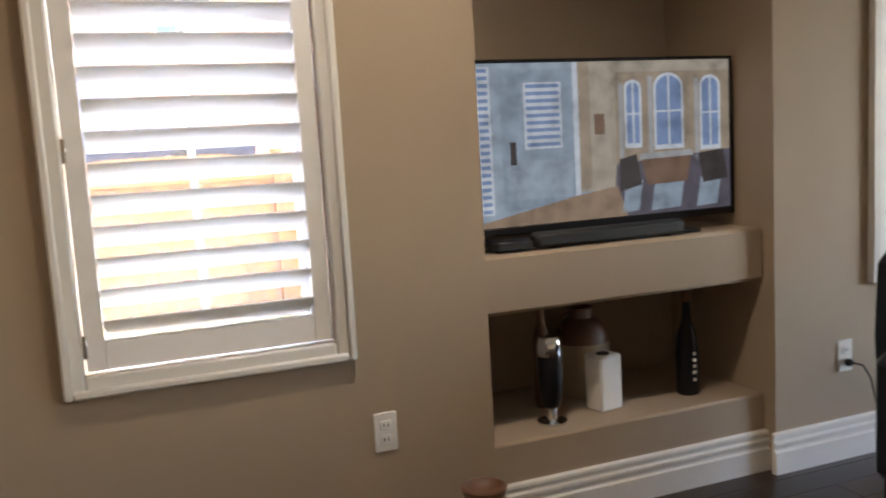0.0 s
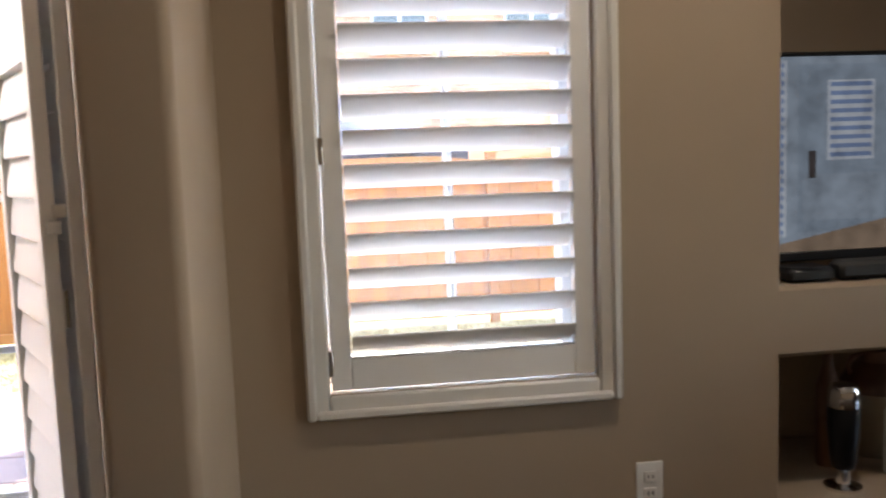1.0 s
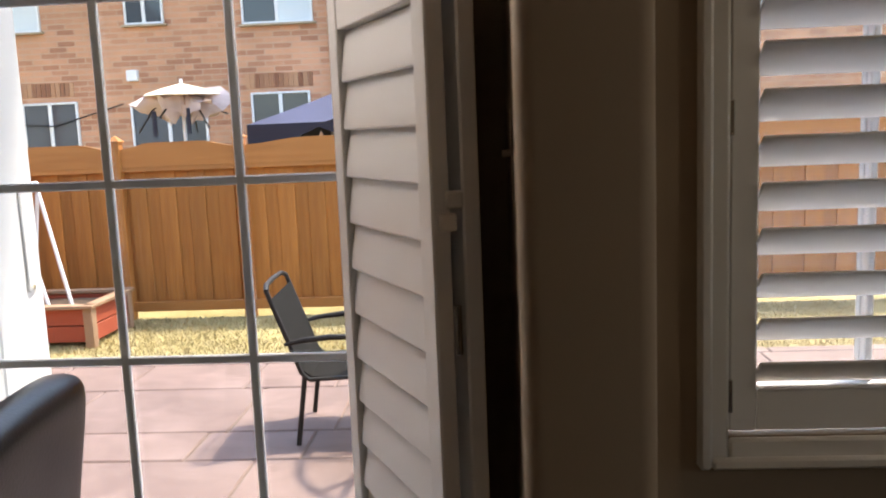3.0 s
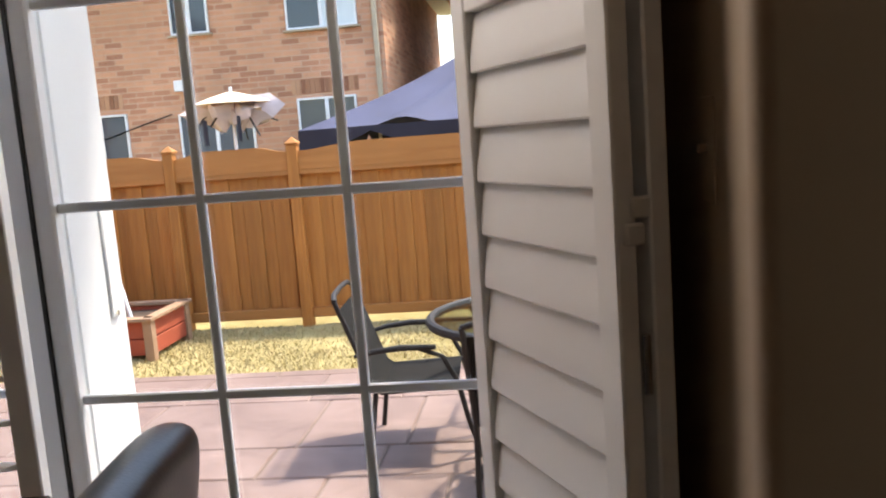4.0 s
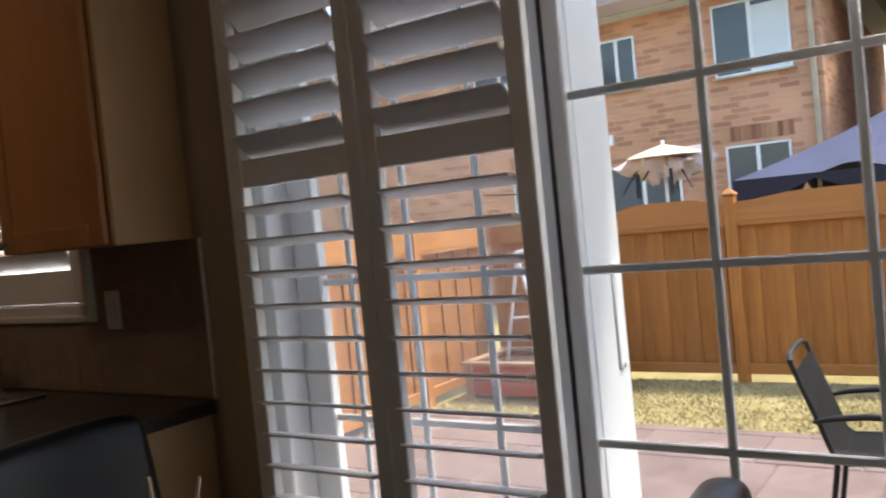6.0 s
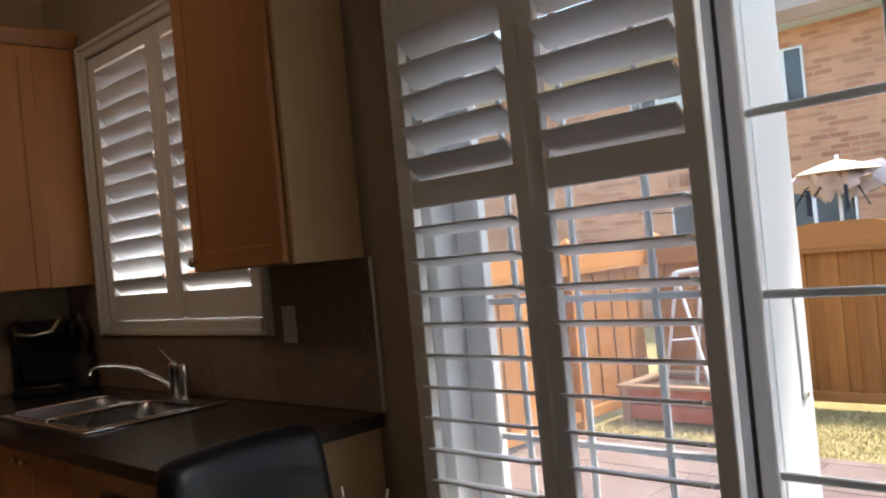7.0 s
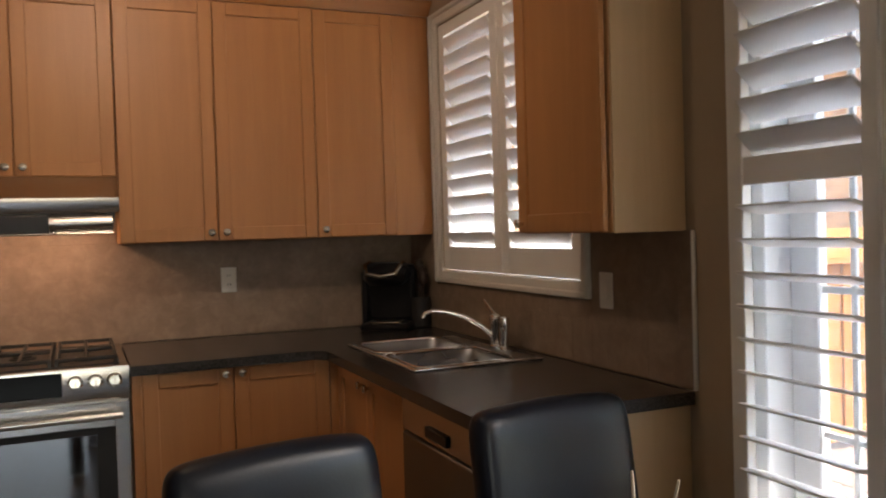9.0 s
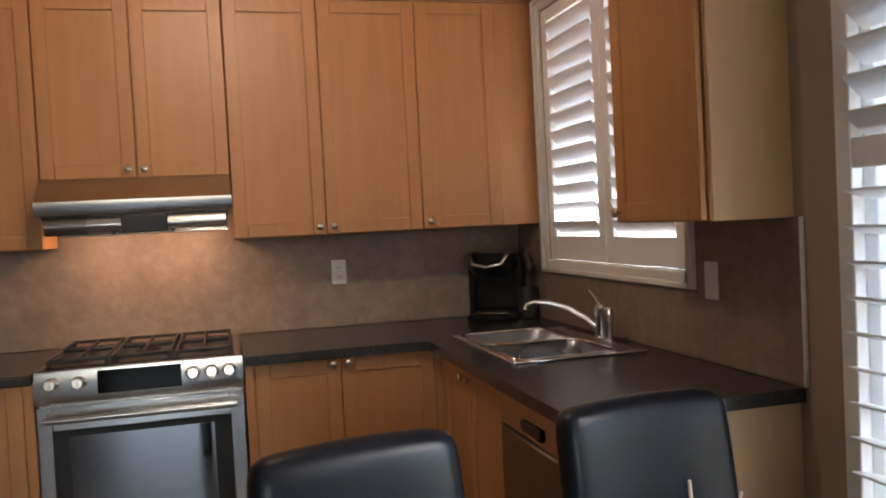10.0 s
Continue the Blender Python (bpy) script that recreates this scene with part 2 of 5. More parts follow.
DARKWOOD = woody("dark_leg_wood", (0.02, 0.011, 0.007), (0.04, 0.022, 0.014), 2, 0.35)
OUTLET = plain("white_plastic", (0.78, 0.76, 0.72), 0.35, 0.01, 30, 0.02)
FENCE = woody("stained_cedar", (0.23, 0.078, 0.013), (0.54, 0.225, 0.048), 2, 0.75, 1.5, 0.18)
FENCE_H = woody("stained_cedar_rail", (0.32, 0.118, 0.024), (0.50, 0.215, 0.055), 0, 0.7, 0.8, 0.15)
RAWWOOD = woody("weathered_plank", (0.26, 0.15, 0.09), (0.42, 0.27, 0.17), 0, 0.75)
REDWOOD = woody("red_stained_plank", (0.30, 0.055, 0.028), (0.45, 0.10, 0.05), 0, 0.7)
BRICK_Y = brick("buff_brick_front", 0)
BRICK_X = brick("buff_brick_side", 1)
SHINGLE = plain("roof_shingle", (0.09, 0.075, 0.065), 0.9, 0.6, 22, 0.3)
CANOPY = plain("navy_canopy_cloth", (0.046, 0.050, 0.096), 0.85, 0.15, 12, 0.18)
CANOPY_IN = plain("canopy_valance_cloth", (0.022, 0.022, 0.035), 0.85, 0.1, 12, 0.2)
SLING = plain("charcoal_sling_mesh", (0.016, 0.015, 0.014), 0.9, 0.5, 420, 0.15, 0.0, 0.1)
GRAPHITE = plain("bronze_powder_coat", (0.020, 0.017, 0.015), 0.55, 0.1, 90, 0.15, 0.0, 0.3)
CREAM = plain("cream_cloth", (0.72, 0.62, 0.47), 0.8, 0.2, 30, 0.1)
PINKC = plain("faded_pink_cloth", (0.60, 0.50, 0.48), 0.85, 0.3, 30, 0.25)
TERRA = plain("brown_glazed_clay", (0.16, 0.075, 0.04), 0.4, 0.2, 40, 0.35)
STONEW = plain("stoneware_glaze", (0.40, 0.32, 0.22), 0.35, 0.1, 30, 0.15)
SOIL = plain("garden_soil", (0.07, 0.045, 0.03), 0.95, 0.8, 60, 0.3)
WHITEM = plain("white_enamel", (0.80, 0.80, 0.80), 0.35, 0.02, 30, 0.03)
BLINDC = plain("pale_roller_blind", (0.60, 0.66, 0.68), 0.7, 0.05, 20, 0.05)


def counter_material():
    n = Nodes("charcoal_laminate")
    vo = n.node("ShaderNodeTexVoronoi", Scale=260.0)
    n.link(n.co, vo.inputs["Vector"])
    col = n.ramp(vo.outputs["Color"], [(0.2, (0.022, 0.020, 0.020)), (0.85, (0.055, 0.05, 0.048))])
    n.bump(n.noise(180, 3), 0.06, 0.002)
    r = n.t.nodes.new("ShaderNodeMapRange")
    r.inputs[3].default_value, r.inputs[4].default_value = 0.17, 0.31
    n.link(n.noise(11, 4), r.inputs[0])
    return n.done(col, r.outputs[0])


def tile_material():
    n = Nodes("mottled_stone_tile")
    pos = n.t.nodes.new("ShaderNodeNewGeometry").outputs["Position"]
    a = n.mix(n.noise(3.2, 4, pos, 0.5, 0.2), n.noise(17.0, 6, pos, 0.62, 0.4), 0.55)
    col = n.ramp(a, [(0.28, (0.17, 0.118, 0.085)), (0.5, (0.25, 0.180, 0.132)), (0.75, (0.37, 0.275, 0.205))])
    inf = n.t.nodes.new("ShaderNodeObjectInfo")
    hs = n.node("ShaderNodeHueSaturation")
    r = n.t.nodes.new("ShaderNodeMapRange")
    r.inputs[3].default_value, r.inputs[4].default_value = 0.985, 1.015
    n.link(inf.outputs["Random"], r.inputs[0])
    n.link(r.outputs[0], hs.inputs["Value"])
    n.link(col, hs.inputs["Color"])
    n.bump(a, 0.06, 0.004)
    return n.done(hs.outputs[0], 0.5)


def slab_material():
    n = Nodes("stamped_patio_stone")
    a = n.noise(2.2, 7, None, 0.62, 0.6)
    col = n.ramp(a, [(0.25, (0.125, 0.080, 0.068)), (0.5, (0.205, 0.140, 0.120)), (0.8, (0.285, 0.205, 0.180))])
    inf = n.t.nodes.new("ShaderNodeObjectInfo")
    hs = n.node("ShaderNodeHueSaturation")
    r = n.t.nodes.new("ShaderNodeMapRange")
    r.inputs[3].default_value, r.inputs[4].default_value = 0.92, 1.08
    n.link(inf.outputs["Random"], r.inputs[0])
    n.link(r.outputs[0], hs.inputs["Value"])
    n.link(col, hs.inputs["Color"])
    n.bump(n.noise(14, 6), 0.35, 0.01)
    return n.done(hs.outputs[0], 0.6)


def lawn_material():
    n = Nodes("dry_lawn_ground")
    a = n.noise(1.6, 6, None, 0.65)
    col = n.ramp(a, [(0.3, (0.26, 0.21, 0.08)), (0.55, (0.40, 0.33, 0.14)), (0.75, (0.52, 0.43, 0.22))])
    n.bump(n.noise(50, 5), 0.8, 0.03)
    return n.done(col, 0.95)


def blade_material():
    n = Nodes("dry_grass_blade")
    g = n.t.nodes.new("ShaderNodeNewGeometry")
    col = n.ramp(g.outputs["Random Per Island"], [(0.0, (0.37, 0.30, 0.13)), (0.5, (0.43, 0.35, 0.17)), (1.0, (0.51, 0.42, 0.24))])
    return n.done(col, 0.8)


def glass_material(name, tint=(1, 1, 1)):
    n = Nodes(name)
    out = n.t.nodes["Material Output"]
    tr = n.t.nodes.new("ShaderNodeBsdfTransparent")
    tr.inputs[0].default_value = (*tint, 1)
    gl = n.t.nodes.new("ShaderNodeBsdfGlossy")
    gl.inputs["Roughness"].default_value = 0.02
    lw = n.node("ShaderNodeLayerWeight", Blend=0.5)
    pw = n.t.nodes.new("ShaderNodeMath")
    pw.operation = 'POWER'
    pw.inputs[1].default_value = 5.0
    n.link(lw.outputs["Facing"], pw.inputs[0])
    fr = n.t.nodes.new("ShaderNodeMath")
    fr.operation = 'MULTIPLY_ADD'
    fr.inputs[1].default_value, fr.inputs[2].default_value = 0.6, 0.03
    n.link(pw.outputs[0], fr.inputs[0])
    mx = n.t.nodes.new("ShaderNodeMixShader")
    n.link(fr.outputs[0], mx.inputs[0])
    n.link(tr.outputs[0], mx.inputs[1])
    n.link(gl.outputs[0], mx.inputs[2])
    n.link(mx.outputs[0], out.inputs[0])
    return n.mat


def screen_material(name, veil):
    n = Nodes(name)
    tr = n.t.nodes.new("ShaderNodeBsdfTransparent")
    df = n.t.nodes.new("ShaderNodeBsdfDiffuse")
    df.inputs[0].default_value = (0.62, 0.58, 0.57, 1)
    tl = n.t.nodes.new("ShaderNodeBsdfTranslucent")
    tl.inputs[0].default_value = (0.62, 0.58, 0.57, 1)
    ad = n.t.nodes.new("ShaderNodeMixShader")
    ad.inputs[0].default_value = 0.6
    n.link(df.outputs[0], ad.inputs[1])
    n.link(tl.outputs[0], ad.inputs[2])
    mx = n.t.nodes.new("ShaderNodeMixShader")
    mx.inputs[0].default_value = veil
    n.link(tr.outputs[0], mx.inputs[1])
    n.link(ad.outputs[0], mx.inputs[2])
    n.link(mx.outputs[0], n.t.nodes["Material Output"].inputs[0])
    return n.mat


SCREEN, SCREEN_FINE = screen_material("insect_screen_mesh", 0.07), screen_material("fine_screen_mesh", 0.05)
COUNTER, TILE, SLAB, LAWN, BLADE = counter_material(), tile_material(), slab_material(), lawn_material(), blade_material()
GROUT = plain("grey_grout", (0.235, 0.17, 0.125), 0.8, 0.3, 150, 0.1)
PANE = glass_material("window_glass", (0.94, 0.97, 0.97))
DARKPANE = Nodes("dark_house_glass").done((0.06, 0.075, 0.09), 0.06)
DISPLAY = Nodes("black_display_glass").done((0.006, 0.006, 0.007), 0.10, 0.0, 0.02)
OVENGLASS = Nodes("black_oven_glass").done((0.012, 0.012, 0.014), 0.05, 0.0, 1.0)
OVENGLASS.node_tree.nodes["Principled BSDF"].inputs["IOR"].default_value = 2.0
TABLEGLASS = glass_material("table_glass", (0.72, 0.78, 0.76))

# ---- structure ----
YF, YK, YOUT = 2.82, 2.90, 3.10          # inner faces of the family-room and kitchen walls, outer face
XS, XE, YB, H = -4.92, 6.00, -3.20, 2.74  # stove wall, east wall, back wall, ceiling height


def wall_y(geo, x0, x1, y0, y1, z0, z1, holes):
    """A wall along x with rectangular holes (hx0, hx1, hz0, hz1)."""
    cuts = sorted({x0, x1, *[h[0] for h in holes], *[h[1] for h in holes]})
    for a, b in zip(cuts, cuts[1:]):
        z = z0
        for h in sorted((h for h in holes if h[0] <= a and h[1] >= b), key=lambda h: h[2]):
            if h[2] > z:
                geo.box(a, y0, z, b, y1, h[2])
            z = h[3]
        if z < z1:
            geo.box(a, y0, z, b, y1, z1)


W1 = (-0.125, 0.545, 0.715, 2.16)     # family-room window opening
W2 = (2.645, 3.315, 0.715, 2.16)
KW = (-4.50, -3.29, 1.20, 2.36)       # kitchen window opening
DOOR = (-2.50, -0.74, 0.0, 2.06)      # patio door opening
NX0, NX1, NB = 1.03, 2.152, 3.42      # niche

g = Geo()
wall_y(g, -0.44, XE, YF, YOUT, 0, H, [W1, W2, (NX0, NX1, 0.0, 2.36)])
solid("wall_north_family", g, WALL, "taupe painted wall with shuttered windows and a deep niche", "wall", "structure", smooth=False)
g = Geo()
wall_y(g, XS - 0.15, -0.44, YK, YOUT, 0, H, [KW, DOOR])
solid("wall_north_kitchen", g, WALL, "taupe painted kitchen wall with patio door and window", "wall", "structure", smooth=False)
g = Geo()
g.box(NX0 - 0.1, NB, 0, NX1 + 0.1, NB + 0.1, H)
g.box(NX0 - 0.1, YOUT, 0, NX0, NB, H)
g.box(NX1, YOUT, 0, NX1 + 0.1, NB, H)
g.box(NX0, YOUT, 2.36, NX1, NB, H)
solid("wall_niche", g, WALL, "taupe painted lining of the television niche", "wall", "structure", smooth=False)
g = Geo()
g.box(NX0, 2.872, 0, NX1, NB, 0.288, 0.008)
solid("niche_plinth", g, WALL, "taupe painted raised floor of the niche", "ledge", "structure")
g = Geo()
g.box(NX0, 2.872, 0.712, NX1, NB, 0.905, 0.012)
solid("niche_shelf", g, WALL, "thick taupe plaster shelf across the niche", "shelf", "structure")


# the short wing wall between the kitchen and the family room, with rounded corners
def rounded_end(x0, x1, y0, y1, r):
    o = [(x0, y1), (x0, y0 + r)]
    o += [(x0 + r - r * math.cos(a), y0 + r - r * math.sin(a)) for a in [math.pi / 2 * i / 6 for i in range(1, 7)]]
    o += [(x1 - r + r * math.sin(a), y0 + r - r * math.cos(a)) for a in [math.pi / 2 * i / 6 for i in range(0, 6)]]
    return o + [(x1, y0 + r), (x1, y1)]


g = Geo()
g.prism(rounded_end(-0.514, -0.350, 2.282, YK + 0.01, 0.024), 0, H, 2)
solid("wall_wing", g, WALL, "taupe wing wall with rounded bullnose corners", "wall", "structure")
g = Geo()
g.box(XS - 0.15, YB - 0.15, 0, XS, YK, H)
solid("wall_west", g, WALL, "taupe painted wall behind the range", "wall", "structure", smooth=False)
g = Geo()
for y0, y1, z0, z1 in ((YB - 0.15, -0.35, 0, H), (1.55, YOUT, 0, H), (-0.35, 1.55, 0, 0.72), (-0.35, 1.55, 2.28, H)):
    g.box(XE, y0, z0, XE + 0.15, y1, z1)
solid("wall_east", g, WALL, "taupe painted wall of the family room", "wall", "structure", smooth=False)
g = Geo()
g.box(XS, YB - 0.15, 0, XE, YB, H)
solid("wall_south", g, WALL, "plain taupe painted back wall", "wall", "structure", smooth=False)
g = Geo()
g.box(XS - 0.15, YB - 0.15, H, XE + 0.15, YOUT + 0.45, H + 0.2)
solid("ceiling", g, CEIL, "plain off-white ceiling", "ceiling", "structure", smooth=False)
g = Geo()
g.box(XS - 0.15, YB - 0.15, -0.34, XE + 0.15, YOUT + 0.4, -0.014)
floor = solid("floor", g, FLOORW, "dark stained hardwood plank floor", "floor", "structure", smooth=False)

kfloor = solid("floor_kitchen", Geo().box(XS, YB, -0.014, -0.46, YK, -0.006), plain("tile_grout", (0.24, 0.21, 0.18), 0.85, 0.2, 80, 0.1),
               "tan ceramic tile floor of the kitchen", "floor", "structure", smooth=False)
KTILE = plain("kitchen_floor_tile", (0.30, 0.26, 0.22), 0.35, 0.05, 14, 0.12)
kt = Geo().box(0.002, 0.002, -0.006, 0.328, 0.328, 0.0, 0.0015).mesh("tile", KTILE, False)
for i in range(12):
    for j in range(11):
        part("tile", kt, KTILE, kfloor, "", pose(-0.47 - 0.33 * (i + 1), YK - 0.01 - 0.33 * (j + 1), 0))


def casing(x0, x1, z0, z1, y, w=0.056, d=0.03):
    """Moulded casing round an opening, on the wall face y, reaching into the room."""
    g = Geo()
    for a, b, c, e in ((x0 - w, x0, z0 - w, z1 + w), (x1, x1 + w, z0 - w, z1 + w), (x0, x1, z0 - w, z0), (x0, x1, z1, z1 + w)):
        g.box(a, y - d * 0.55, c, b, y, e, 0.006)
    k = w * 0.42
    for a, b, c, e in ((x0 - w, x0 - w + k, z0 - w, z1 + w), (x1 + w - k, x1 + w, z0 - w, z1 + w),
                       (x0 - w + k, x1 + w - k, z0 - w, z0 - w + k), (x0 - w + k, x1 + w - k, z1 + w - k, z1 + w)):
        g.box(a, y - d, c, b, y - d * 0.5, e, 0.006)
    return g


# ---- shutters ----
def louver_mesh(length, name="louver", chord=0.089, thick=0.010):
    n = 16
    o = [(chord / 2 * math.copysign(abs(math.cos(a)) ** 0.75, math.cos(a)), thick / 2 * math.copysign(abs(math.sin(a)) ** 0.55, math.sin(a))) for a in [2 * math.pi * k / n for k in range(n)]]
    return Geo().prism(o, 0, length, 0).mesh(name, SHUT, True)


def shutter_panel(owner, m, w, z0, z1, stile, rails, sections, pitch=0.082):
    """One hinged panel in local x 0..w. rails: (z0, z1). sections: (z0, z1, tilt, height of one louver)."""
    g = Geo()
    g.box(0, -0.014, z0, stile, 0.014, z1, 0.003)
    panel = part("panel", g, SHUT, owner, "", m)
    part("stile", Geo().box(w - stile, -0.014, z0, w, 0.014, z1, 0.003), SHUT, panel)
    for a, b in rails:
        part("rail", Geo().box(stile, -0.012, a, w - stile, 0.012, b, 0.002), SHUT, panel)
    me = louver_mesh(w - 2 * stile - 0.004)
    for a, b, tilt, c in sections:
        z = c - pitch * math.floor((c - a - 0.012) / pitch)
        while z < b - 0.010:
            part("louver", me, SHUT, panel, "", pose(stile + 0.002, 0, z, tilt + random.uniform(-1.2, 1.2)))
            z += pitch
    return panel


def window_unit(name, hole, label, screen):
    """A vinyl sash with glass in a wall hole."""
    x0, x1, z0, z1 = hole
    t = thing(name, label, "window", None, "", "structure")
    y = YOUT - 0.07
    g = Geo()
    for a, b, c, e in ((x0, x0 + 0.006, z0, z1), (x1 - 0.006, x1, z0, z1), (x0 + 0.006, x1 - 0.006, z0, z0 + 0.006), (x0 + 0.006, x1 - 0.006, z1 - 0.006, z1)):
        g.box(a, YK + 0.03, c, b, YOUT - 0.10, e)
    part("jamb_liner", g, VINYL, t, "", None, False)
    g = Geo()
    for a, b, c, e in ((x0, x0 + 0.04, z0, z1), (x1 - 0.04, x1, z0, z1), (x0 + 0.04, x1 - 0.04, z0, z0 + 0.04), (x0 + 0.04, x1 - 0.04, z1 - 0.04, z1)):
        g.box(a, y - 0.03, c, b, y + 0.04, e, 0.004)
    part("window_frame", g, VINYL, t)
    xm = (x0 + x1) / 2
    part("mullion", Geo().box(xm - 0.009, y - 0.02, z0 + 0.04, xm + 0.009, y + 0.03, z1 - 0.04, 0.004), VINYL, t)
    for a, b in ((x0 + 0.04, xm - 0.009), (xm + 0.009, x1 - 0.04)):
        p = part("pane", Geo().box(a, y, z0 + 0.04, b, y + 0.006, z1 - 0.04), PANE, t)
        p.visible_shadow = False
    p = part("insect_screen", Geo().box(x0 + 0.042, y + 0.042, z0 + 0.042, x1 - 0.042, y + 0.044, z1 - 0.042), screen, t, "fine grey insect screen")
    p.visible_shadow = False
    return t


for i, hole in ((1, W1), (2, W2)):
    window_unit("window_%d" % i, hole, "white vinyl window behind plantation shutters", SCREEN_FINE)
    solid("window_trim_%d" % i, casing(*hole, YF), TRIM, "white moulded casing round the window", "trim", "structure")
    sh = thing("plantation_shutter", "white plantation shutter with tilted louvers in the family-room window", "shutter", pose(hole[0], YF + 0.02, 0), "family-room shutters")
    shutter_panel(sh, pose(0.006, 0, 0), hole[1] - hole[0] - 0.012, hole[2] + 0.008, hole[3] - 0.004, 0.050,
                  [(hole[2] + 0.008, 0.80), (hole[3] - 0.10, hole[3] - 0.004)], [(0.80, hole[3] - 0.10, -39, 0.830)], 0.0815)
    hg = Geo().box(-0.004, -0.018, -0.032, 0.010, -0.012, 0.032, 0.002)
    for z in (0.79, 1.30, 1.95):
        part("hinge", hg.mesh("hinge", NICKEL, True), NICKEL, sh, "small dark hinge", pose(0.002, 0, z))

window_unit("window_3", KW, "white vinyl kitchen window behind shutters", SCREEN_FINE)
solid("window_trim_3", casing(*KW, YK, 0.058, 0.03), TRIM, "white moulded casing round the kitchen window", "trim", "structure")
sh = thing("plantation_shutter", "pair of white plantation shutters with tilted louvers above the sink", "shutter", pose(KW[0], YK + 0.012, 0))
for k in (0, 1):
    shutter_panel(sh, pose(0.006 + k * 0.599, 0, 0), 0.594, KW[2] + 0.006, KW[3] - 0.004, 0.062,
                  [(KW[2] + 0.006, 1.312), (2.30, KW[3] - 0.004)], [(1.312, 2.30, -54, 1.343)], 0.082)

# patio door shutters: a closed pair and a folded pair
sh = thing("plantation_shutter", "pair of white plantation shutters closed over the patio door", "shutter", pose(-2.490, 2.836, 0))
for k in (0, 1):
    shutter_panel(sh, pose(-0.002 + k * 0.440, 0, 0), 0.436, 0.03, 2.03, 0.045, [(0.03, 0.15), (1.482, 1.552), (1.93, 2.03)],
                  [(0.15, 1.482, -14, 1.422), (1.552, 1.93, -40, 1.584)])
sh = thing("plantation_shutter", "pair of white plantation shutters folded open against the wing wall", "shutter", pose(-0.814, 2.816, 0, 0, 0, -62.0))
shutter_panel(sh, pose(0.0, 0, 0), 0.426, 0.03, 2.03, 0.046, [(0.03, 0.15), (1.477, 1.552), (1.93, 2.03)],
              [(0.15, 1.477, 82, 1.431), (1.552, 1.93, 82, 1.597)])
shutter_panel(sh, pose(0.0, 0.047, 0), 0.426, 0.03, 2.03, 0.046, [(0.03, 0.15), (1.477, 1.552), (1.93, 2.03)],
              [(0.15, 1.477, 82, 1.431), (1.552, 1.93, 82, 1.597)])
part("catch", Geo().box(0.424, -0.006, 1.16, 0.436, 0.020, 1.185, 0.003).box(0.424, 0.006, 1.19, 0.432, 0.032, 1.215, 0.003), TRIM, sh)
for z in (0.3, 1.02, 1.8):
    part("hinge", Geo().tube([(0.430, 0.018, z - 0.035), (0.430, 0.018, z + 0.035)], 0.005, 8), NICKEL, sh)
g = Geo()
for x0, x1 in ((-2.515, -2.494), (-0.808, -0.748)):
    g.box(x0, 2.835, 0, x1, YK, 2.10, 0.004)
g.box(-2.492, 2.835, 2.035, -0.808, YK, 2.10, 0.004)
solid("shutter_frame", g, SHUT, "white shutter mounting frame round the patio door", "trim", "structure")

# ---- patio door ----
pd = thing("door_1", "white sliding patio door with grille bars in the glass", "door", None, "", "structure")
g = Geo()
for x0, x1 in ((-2.50, -2.455), (-0.775, -0.74)):
    g.box(x0, YK - 0.002, 0.0, x1, YOUT, 2.06, 0.004)
g.box(-2.455, YK - 0.002, 2.01, -0.775, YOUT, 2.06, 0.004)
g.box(-2.455, YK - 0.002, 0.0, -0.775, YOUT + 0.04, 0.04, 0.004)
part("door_frame", g, VINYL, pd)


def door_leaf(x0, x1, y, bars_x, s0=0.08, s1=0.08):
    g = Geo()
    g.box(x0, y - 0.018, 0.04, x0 + s0, y + 0.018, 2.01, 0.005)
    g.box(x1 - s1, y - 0.018, 0.04, x1, y + 0.018, 2.01, 0.005)
    g.box(x0 + s0, y - 0.018, 0.04, x1 - s1, y + 0.018, 0.14, 0.005)
    g.box(x0 + s0, y - 0.018, 1.93, x1 - s1, y + 0.018, 2.01, 0.005)
    leaf = part("sliding_leaf", g, VINYL, pd)
    p = part("pane", Geo().box(x0 + s0, y + 0.007, 0.14, x1 - s1, y + 0.011, 1.93), PANE, leaf)
    p.visible_shadow = False
    for bx in bars_x:
        part("grille_bar", Geo().box(bx - 0.009, y - 0.008, 0.14, bx + 0.009, y + 0.004, 1.93, 0.003), MUNTIN, leaf)
    for bz in (0.492, 0.855, 1.218, 1.58):
        part("grille_bar", Geo().box(x0 + s0, y - 0.007, bz - 0.009, x1 - s1, y + 0.003, bz + 0.009, 0.003), MUNTIN, leaf)
    return leaf


lf = door_leaf(-1.668, -0.775, 2.935, (-1.308, -1.04), 0.086, 0.05)
part("interlock", Geo().box(-1.622, 2.954, 0.04, -1.582, 3.135, 2.01, 0.004), VINYL, lf)
# black strip stands in for the shaded gap between shutter and stile
part("dark_gap_strip", Geo().box(-1.626, 2.911, 0.06, -1.618, 2.9172, 1.99, 0.001), BLACKM, lf, "dark strip standing in for the shaded gap")
part("handle_plate", Geo().box(-1.583, 3.07, 0.98, -1.576, 3.10, 1.22, 0.003), VINYL, lf)
for z in (0.95, 1.17):
    part("screw", Geo().lathe([(0.006, 0), (0.006, 0.003), (0.002, 0.004)], 10, (0, 0, 0), pose(-1.576, 3.085, z + 0.04, 0, 90, 0)), NICKEL, lf)
lf = door_leaf(-2.455, -1.626, 3.0, (-2.27, -2.075, -1.862), 0.09, 0.085)
